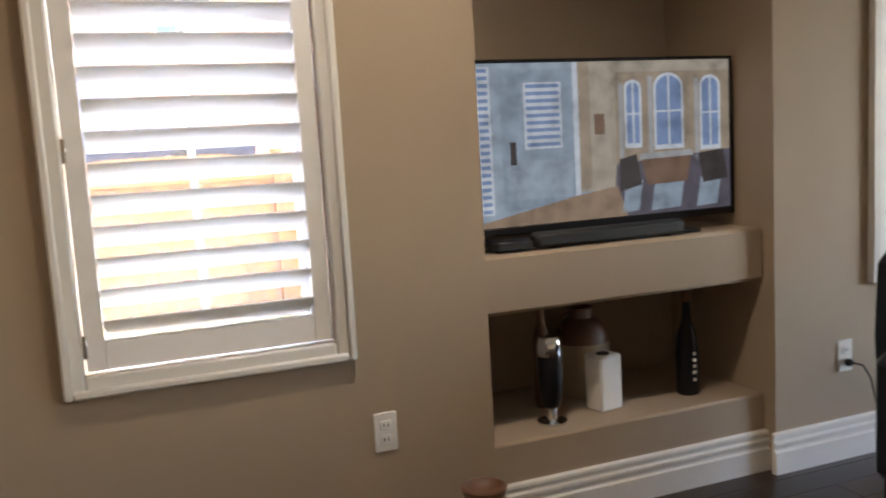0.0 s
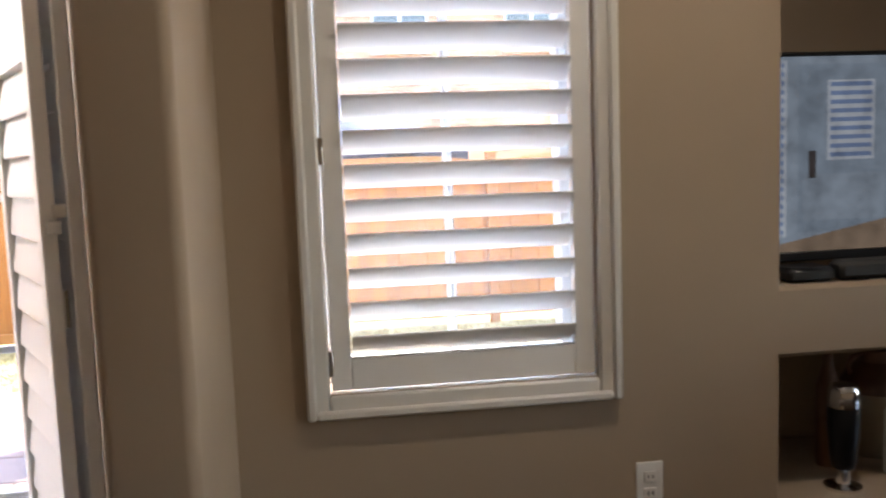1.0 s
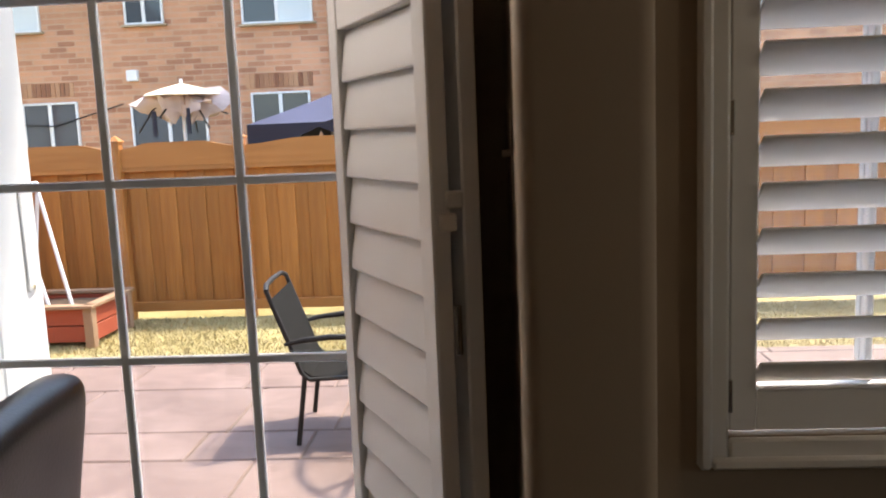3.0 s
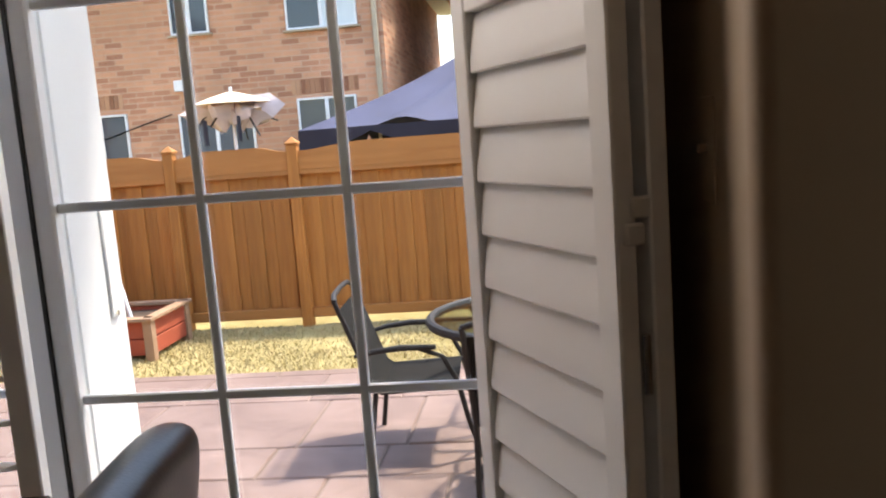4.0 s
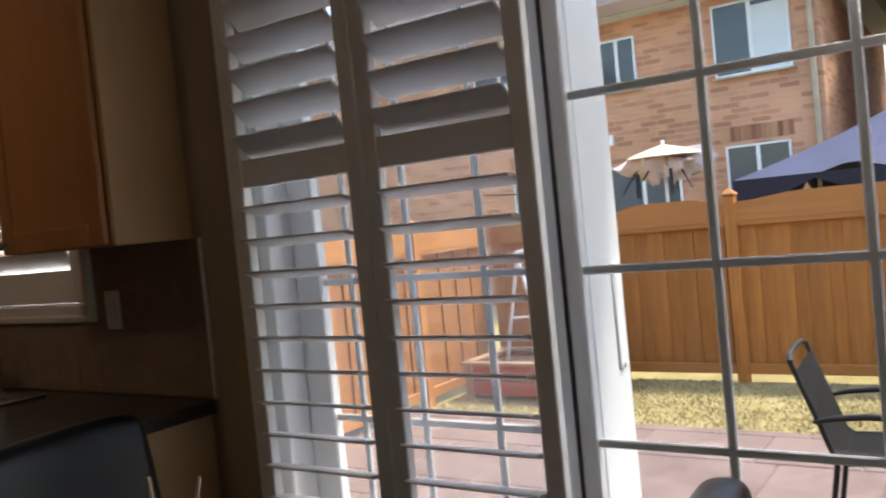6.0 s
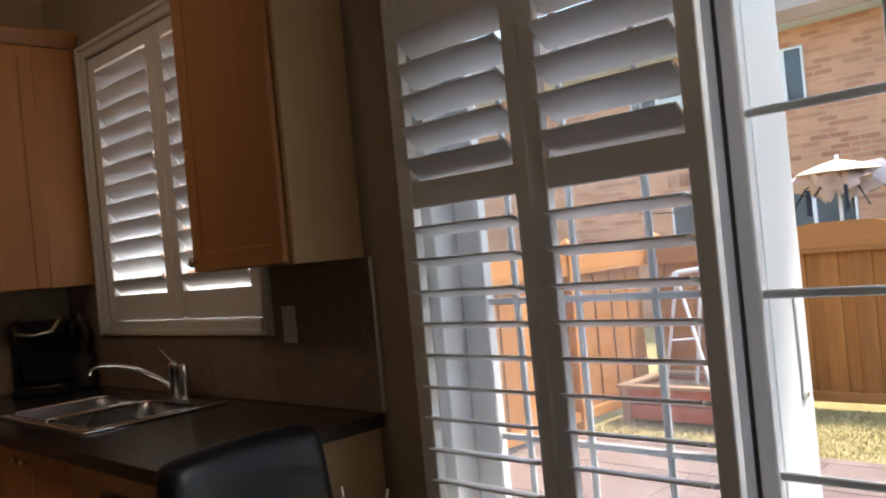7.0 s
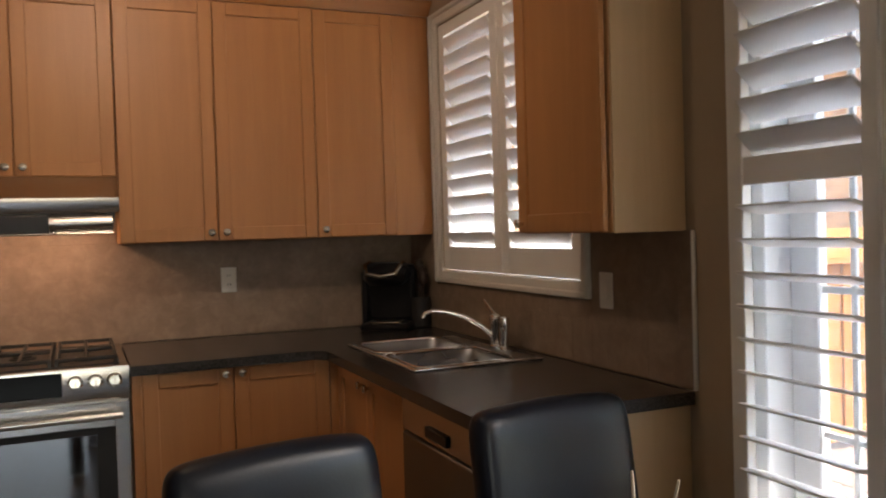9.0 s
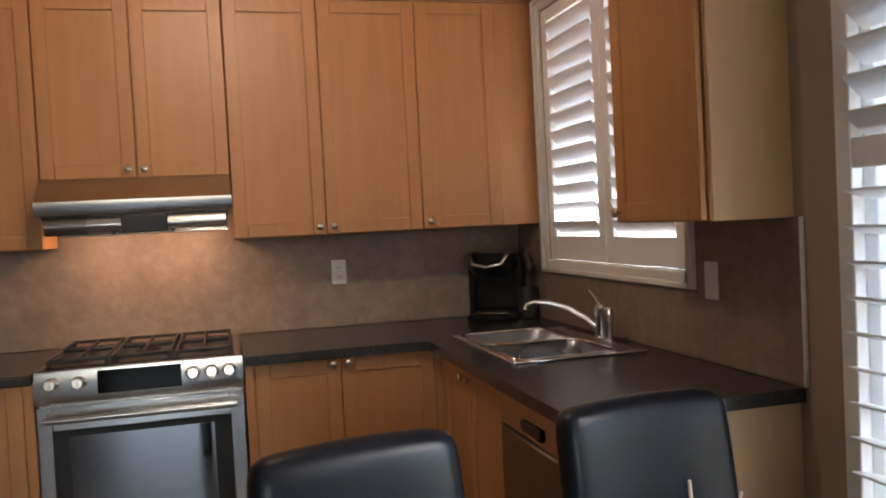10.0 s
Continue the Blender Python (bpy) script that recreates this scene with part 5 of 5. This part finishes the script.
part("cap_board", Geo().box(-0.66, -0.42, 0.31, 0.66, -0.32, 0.34, 0.004).box(-0.66, 0.32, 0.31, 0.66, 0.42, 0.34, 0.004).box(0.56, -0.32, 0.31, 0.66, 0.32, 0.34, 0.004).box(-0.66, -0.32, 0.31, -0.56, 0.32, 0.34, 0.004), RAWWOOD, pt)
part("soil", Geo().box(-0.58, -0.33, 0.1, 0.58, 0.33, 0.27, 0.01), SOIL, pt)
lad = thing("folding_frame", "white metal folding frame standing in the planter", "frame", pose(-4.60, 8.25, GZ + 0.26))
part("front_leg", Geo().tube([(-0.10, 0, 1.05), (0.24, -0.16, 0.0)], 0.017, 8), WHITEM, lad)
part("front_leg", Geo().tube([(0.14, 0, 1.07), (0.44, -0.16, 0.02)], 0.017, 8), WHITEM, lad)
part("rear_leg", Geo().tube([(-0.10, 0.02, 1.05), (-0.42, 0.2, 0.0)], 0.017, 8), WHITEM, lad)
part("rear_leg", Geo().tube([(0.14, 0.02, 1.07), (-0.10, 0.2, 0.0)], 0.017, 8), WHITEM, lad)
part("top_bar", Geo().tube([(-0.14, 0.01, 1.03), (-0.10, 0.01, 1.06), (0.14, 0.01, 1.085), (0.18, 0.01, 1.05)], 0.022, 8), WHITEM, lad)
part("cross_bar", Geo().tube([(-0.30, 0.13, 0.42), (0.0, 0.13, 0.44)], 0.011, 8), WHITEM, lad)


# ---- patio set ----
def patio_chair(m, label):
    """Sling chair that looks to +x; its back is at x = 0."""
    t = thing("patio_chair", label, "chair", m, "chairs round the patio table")
    for s in (-0.27, 0.27):
        part("side_frame", Geo().tube([(-0.10, s, 0.94), (-0.055, s, 0.80), (0.01, s, 0.60), (0.06, s, 0.44), (0.10, s, 0.40), (0.50, s, 0.415), (0.54, s, 0.40)], 0.014, 8), GRAPHITE, t)
        part("rear_leg", Geo().tube([(0.075, s, 0.42), (0.02, s, 0.0)], 0.014, 8), GRAPHITE, t)
        part("front_leg", Geo().tube([(0.30, s * 1.06, 0.655), (0.43, s * 1.08, 0.60), (0.50, s * 1.06, 0.44), (0.54, s * 1.04, 0.22), (0.60, s * 1.04, 0.0)], 0.014, 8), GRAPHITE, t)
        part("armrest", Geo().tube([(-0.02, s * 1.02, 0.62), (0.08, s * 1.06, 0.645), (0.22, s * 1.08, 0.66), (0.40, s * 1.08, 0.655)], [0.012, 0.016, 0.019, 0.015], 8), GRAPHITE, t)
    part("top_rail", Geo().tube([(-0.10, -0.27, 0.94), (-0.112, -0.2, 0.965), (-0.115, 0, 0.972), (-0.112, 0.2, 0.965), (-0.10, 0.27, 0.94)], 0.015, 8), GRAPHITE, t)
    part("cross_bar", Geo().tube([(0.11, -0.27, 0.395), (0.11, 0.27, 0.395)], 0.011, 8), GRAPHITE, t)
    part("cross_bar", Geo().tube([(0.46, -0.27, 0.405), (0.46, 0.27, 0.405)], 0.011, 8), GRAPHITE, t)
    o = [(-0.082, 0.89), (-0.055, 0.80), (0.01, 0.60), (0.058, 0.45), (0.10, 0.408), (0.30, 0.402), (0.50, 0.420), (0.50, 0.428), (0.30, 0.412), (0.108, 0.418), (0.068, 0.455), (0.02, 0.603), (-0.045, 0.803), (-0.072, 0.893)]
    part("sling", Geo().prism(o, -0.258, 0.258, 1), SLING, t, "charcoal woven sling seat and back")
    return t


LOW = Matrix.Diagonal((1, 1, 0.9, 1))
TX, TY = -0.74, 5.56
patio_chair(pose(-1.67, 5.83, GZ, 0, 0, 3) @ LOW, "charcoal sling patio chair with curved metal arms")
patio_chair(pose(-0.73, 6.62, GZ, 0, 0, -92) @ LOW, "charcoal sling patio chair on the fence side of the table")
patio_chair(pose(-0.77, 4.93, GZ, 0, 0, 84) @ LOW, "brown-backed sling patio chair with its back to the house")
tb = thing("patio_table", "round bronze patio table with a glass top", "table", pose(TX, TY, GZ))
g = Geo()
g.tube([(0.53 * math.cos(2 * math.pi * i / 40), 0.53 * math.sin(2 * math.pi * i / 40), 0.735) for i in range(41)], 0.024, 8, False)
part("rim", g, GRAPHITE, tb)
p = part("glass_top", Geo().lathe([(0.0, 0.738), (0.515, 0.738), (0.515, 0.744), (0.0, 0.744)], 40), TABLEGLASS, tb, "clear tinted glass")
p.visible_shadow = False
for i in range(4):
    a = math.pi / 4 + i * math.pi / 2
    c, s = math.cos(a), math.sin(a)
    part("leg", Geo().tube([(c * 0.50, s * 0.50, 0.72), (c * 0.40, s * 0.40, 0.60), (c * 0.30, s * 0.30, 0.38), (c * 0.36, s * 0.36, 0.12), (c * 0.46, s * 0.46, 0.0)], 0.017, 8), GRAPHITE, tb)
g = Geo()
g.tube([(0.31 * math.cos(2 * math.pi * i / 24), 0.31 * math.sin(2 * math.pi * i / 24), 0.34) for i in range(25)], 0.011, 8, False)
part("brace_ring", g, GRAPHITE, tb)
for i in range(4):
    a = i * math.pi / 2
    part("spoke", Geo().tube([(0.10 * math.cos(a), 0.10 * math.sin(a), 0.722), (0.51 * math.cos(a), 0.51 * math.sin(a), 0.728)], 0.011, 8), GRAPHITE, tb)
g = Geo()
g.tube([(0.10 * math.cos(2 * math.pi * i / 20), 0.10 * math.sin(2 * math.pi * i / 20), 0.722) for i in range(21)], 0.011, 8, False)
part("centre_ring", g, GRAPHITE, tb)

# ---- beyond the fence ----
gz = thing("canopy_tent", "navy pitched canopy tent behind the fence", "tent", pose(-0.83, 12.3, GZ))
HW, HE, HP = 2.28, 1.80, 3.02
g = Geo()
for q in range(4):
    m = pose(0, 0, 0, 0, 0, 90 * q)
    n = 40
    p, f = [], []
    for j in range(n + 1):
        v = j / n
        for i in range(n + 1):
            u = 2 * i / n - 1
            sag = 0.10 * math.sin(math.pi * v) + 0.05 * (1 - u * u) * math.sin(math.pi * v)
            p.append(m @ Vector((u * HW * (1 - v), -HW * (1 - v), HE + (HP - HE) * v - sag + (0.045 * math.sin(9.3 * u + 1.7 * q) + 0.026 * math.sin(21 * u + q)) * (1 - u ** 4) * (1 - v) ** 0.5)))
    for j in range(n):
        for i in range(n):
            a = j * (n + 1) + i
            f.append((a, a + 1, a + n + 2, a + n + 1))
    g.add(p, f)
part("canopy", g, CANOPY, gz)
part("peak_cap", Geo().lathe([(0.16, 0), (0.20, -0.04), (0.12, 0.08), (0.02, 0.17)], 12, (0, 0, HP - 0.03)), CANOPY_IN, gz)
for q in range(4):
    m = pose(0, 0, 0, 0, 0, 90 * q)
    o = [(-HW, HE), (HW, HE)]
    for i in range(24, -1, -1):
        u = 2 * i / 24 - 1
        o.append((u * HW, HE - 0.05 - 0.17 * abs(math.sin(math.pi * u * 1.5)) ** 0.8))
    part("valance", Geo().prism(o, -HW - 0.004, -HW + 0.004, 1), CANOPY_IN, gz, "dark scalloped valance", m)
    part("tent_pole", Geo().box(-HW + 0.02, -HW + 0.02, -0.0, -HW + 0.07, -HW + 0.07, HE, 0.004), WHITEM, gz, "", m)

um = thing("garden_umbrella", "half-folded cream garden umbrella with a drooping cloth", "umbrella", pose(-4.05, 10.75, GZ))
part("pole", Geo().tube([(0, 0, 0), (0, 0, 2.36)], 0.02, 8), WHITEM, um)
part("top_canopy", Geo().lathe([(0.45, 2.17), (0.43, 2.19), (0.24, 2.25), (0.05, 2.30), (0.0, 2.31)], 8), CREAM, um)
g = Geo()
rng = random.Random(3)
n, rr = 40, []
for lev, (r0, z) in enumerate(((0.14, 2.20), (0.34, 2.17), (0.44, 2.10), (0.36, 2.03), (0.28, 1.97), (0.18, 1.92))):
    for i in range(n):
        a = 2 * math.pi * i / n
        r = r0 * (1 + 0.26 * math.sin(7 * a + 0.7 * lev) + 0.20 * rng.uniform(-1, 1))
        rr.append((r * math.cos(a), 0.6 * r * math.sin(a), z + 0.05 * math.sin(4 * a + 1.3 * lev) + 0.045 * rng.uniform(-1, 1)))
g.add(rr, [(l * n + i, l * n + (i + 1) % n, (l + 1) * n + (i + 1) % n, (l + 1) * n + i) for l in range(5) for i in range(n)])
part("drooping_cloth", g, PINKC, um, "bunched faded cloth")
for a in (0.4, 1.5, 2.6, 3.5, 4.4, 5.5):
    c, s_ = math.cos(a), math.sin(a)
    part("rib", Geo().tube([(c * 0.03, s_ * 0.03, 2.22), (c * 0.34, s_ * 0.25, 2.02), (c * 0.52, s_ * 0.32, 1.86 + 0.1 * math.sin(3 * a))], 0.011, 6), GRAPHITE, um)
part("hanging_strap", Geo().box(-0.26, -0.27, 1.72, -0.21, -0.255, 2.0, 0.003), CANOPY_IN, um)
part("hanging_strap", Geo().box(0.14, -0.29, 1.74, 0.18, -0.275, 2.02, 0.003), CANOPY_IN, um)


def house_window(owner, m, w, h, blind=0.0, split=True):
    t = part("window", Geo().box(0, -0.05, 0, 0.034, 0.02, h, 0.004).box(w - 0.034, -0.05, 0, w, 0.02, h, 0.004).box(0.034, -0.05, 0, w - 0.034, 0.02, 0.034, 0.004)
             .box(0.034, -0.05, h - 0.034, w - 0.034, 0.02, h, 0.004), VINYL, owner, "", m)
    if split:
        part("mullion", Geo().box(w / 2 - 0.03, -0.045, 0.034, w / 2 + 0.03, 0.015, h - 0.034, 0.004), VINYL, t)
    part("pane", Geo().box(0.034, -0.02, 0.034, w - 0.034, -0.012, h - 0.034), DARKPANE, t)
    if blind:
        part("blind", Geo().box(w / 2 if split else 0.034, -0.030, 0.034, w - 0.034, -0.024, 0.034 + (h - 0.14) * blind), BLINDC, t, "pale lowered blind")
    part("sill", Geo().box(-0.05, -0.09, -0.034, w + 0.05, 0.0, 0.0, 0.006), STONEW, t)
    return t


def soldier_course(owner, x0, x1, y, z):
    me = Geo().box(0.004, 0, 0, 0.076, 0.02, 0.23, 0.004).mesh("brick", BRICK_RED, False)
    n = int((x1 - x0) / 0.08)
    for i in range(n):
        part("brick", me, BRICK_RED, owner, "", pose(x0 + i * 0.08, y - 0.012, z))


def red_brick():
    n = Nodes("red_brick_piece")
    inf = n.t.nodes.new("ShaderNodeObjectInfo")
    col = n.ramp(inf.outputs["Random"], [(0.0, (0.24, 0.10, 0.055)), (0.5, (0.40, 0.20, 0.11)), (1.0, (0.50, 0.28, 0.16))])
    n.bump(n.noise(60, 4), 0.4, 0.006)
    return n.done(col, 0.85)


BRICK_RED = red_brick()
HY = 15.0
ho = thing("neighbour_house", "two-storey buff brick house with white windows behind the fence", "house")
part("front_wall", Geo().box(-16.0, HY, GZ - 0.1, -2.96, HY + 0.3, 4.55), BRICK_Y, ho, "", None, False)
part("side_wall", Geo().box(-3.26, HY + 0.3, GZ - 0.1, -2.96, HY + 8.6, 4.55), BRICK_X, ho, "", None, False)
part("back_wall", Geo().box(-16.0, HY + 8.3, GZ - 0.1, -3.26, HY + 8.6, 4.55), BRICK_Y, ho, "", None, False)
part("roof", Geo().prism([(HY - 0.5, 4.55), (HY + 9.1, 4.55), (HY + 4.4, 7.2)], -16.4, -2.5, 0), SHINGLE, ho, "", None, False)
part("fascia", Geo().box(-16.4, HY - 0.53, 4.42, -2.47, HY - 0.5, 4.62, 0.004).box(-2.5, HY - 0.5, 4.42, -2.47, HY + 9.1, 4.62, 0.004), RAWWOOD, ho, "brown painted fascia")
part("soffit", Geo().box(-16.4, HY - 0.5, 4.42, -2.5, HY, 4.45).box(-2.96, HY, 4.42, -2.5, HY + 9.0, 4.45), BLINDC, ho, "", None, False)
part("downspout", Geo().box(-3.12, HY - 0.09, GZ, -3.04, HY - 0.01, 4.4, 0.01), STONEW, ho, "tan downspout")
house_window(ho, pose(-6.47, HY, 3.24), 0.65, 0.88)
house_window(ho, pose(-4.53, HY, 3.16), 1.16, 1.14, 1.0)
house_window(ho, pose(-9.0, HY, 3.20), 1.10, 1.0, 0.6)
house_window(ho, pose(-6.50, HY, 0.95), 1.28, 1.02)
house_window(ho, pose(-4.47, HY, 0.95), 0.98, 1.12)
house_window(ho, pose(-8.35, HY, 1.0), 0.95, 1.05)
for x0, x1, z in ((-4.55, -3.40, 2.14), (-8.40, -7.40, 2.14)):
    soldier_course(ho, x0, x1, HY, z)
part("vent_hood", Geo().box(-6.50, HY - 0.10, 2.34, -6.32, HY, 2.52, 0.01), WHITEM, ho, "white wall vent")
part("cable", Geo().tube([(-9.0, HY - 0.06, 1.75), (-7.8, HY - 0.06, 1.66), (-6.6, HY - 0.06, 1.98)], 0.012, 6), GRAPHITE, ho)

h2 = thing("neighbour_house", "brick house beside the first across a narrow gap", "house")
part("front_wall", Geo().box(-1.95, 16.0, GZ - 0.1, 9.0, 16.3, 4.55), BRICK_Y, h2, "", None, False)
part("side_wall", Geo().box(-1.95, 16.3, GZ - 0.1, -1.65, 24.0, 4.55), BRICK_X, h2, "", None, False)
part("roof", Geo().prism([(15.6, 4.55), (24.4, 4.55), (20.0, 6.9)], -2.10, 9.3, 0), SHINGLE, h2, "", None, False)
part("soffit", Geo().box(-2.08, 15.6, 4.43, 9.28, 16.0, 4.46), BLINDC, h2, "", None, False)
house_window(h2, pose(-1.70, 16.0, 3.28), 0.60, 0.74, 0.0, False)
house_window(h2, pose(0.8, 16.0, 3.20), 1.0, 1.0, 0.5)
house_window(h2, pose(3.2, 16.0, 3.20), 1.0, 1.0, 0.5)

h3 = thing("neighbour_house", "pale rendered house with red brick piers beyond the side fence", "house")
RENDER = plain("pale_render", (0.72, 0.70, 0.68), 0.8, 0.3, 30, 0.06)
part("side_wall", Geo().box(-12.3, -3.0, GZ - 0.1, -12.0, 12.0, 5.2), RENDER, h3, "", None, False)
for y in (4.75, 7.0, 9.6):
    part("brick_pier", Geo().box(-12.0, y, GZ - 0.1, -11.93, y + 0.5, 5.2), BRICK_RED, h3, "red brick pier", None, False)
part("roof", Geo().prism([(-17.0, 5.2), (-11.8, 5.2), (-14.5, 7.4)], -3.5, 12.5, 1), SHINGLE, h3, "", None, False)
for y in (5.6, 8.0, 10.4):
    house_window(h3, pose(-12.0, y, 2.6, 0, 0, 90), 0.9, 1.3, 0.9)

# ---- floor planks ----
rng = random.Random(2)
plank_mesh = [Geo().box(0.001, 0.001, -0.012, w - 0.001, 0.119, 0.0, 0.0015).mesh("plank", FLOORW, False) for w in (0.9, 1.3, 1.8)]
y = 0.6
while y < 2.80:
    x = -0.3 + rng.uniform(-0.5, 0)
    while x < 3.6:
        k = rng.randrange(3)
        w = (0.9, 1.3, 1.8)[k]
        if x > -0.3:
            part("plank", plank_mesh[k], FLOORW, floor, "", pose(x, y, 0))
        x += w
    y += 0.12
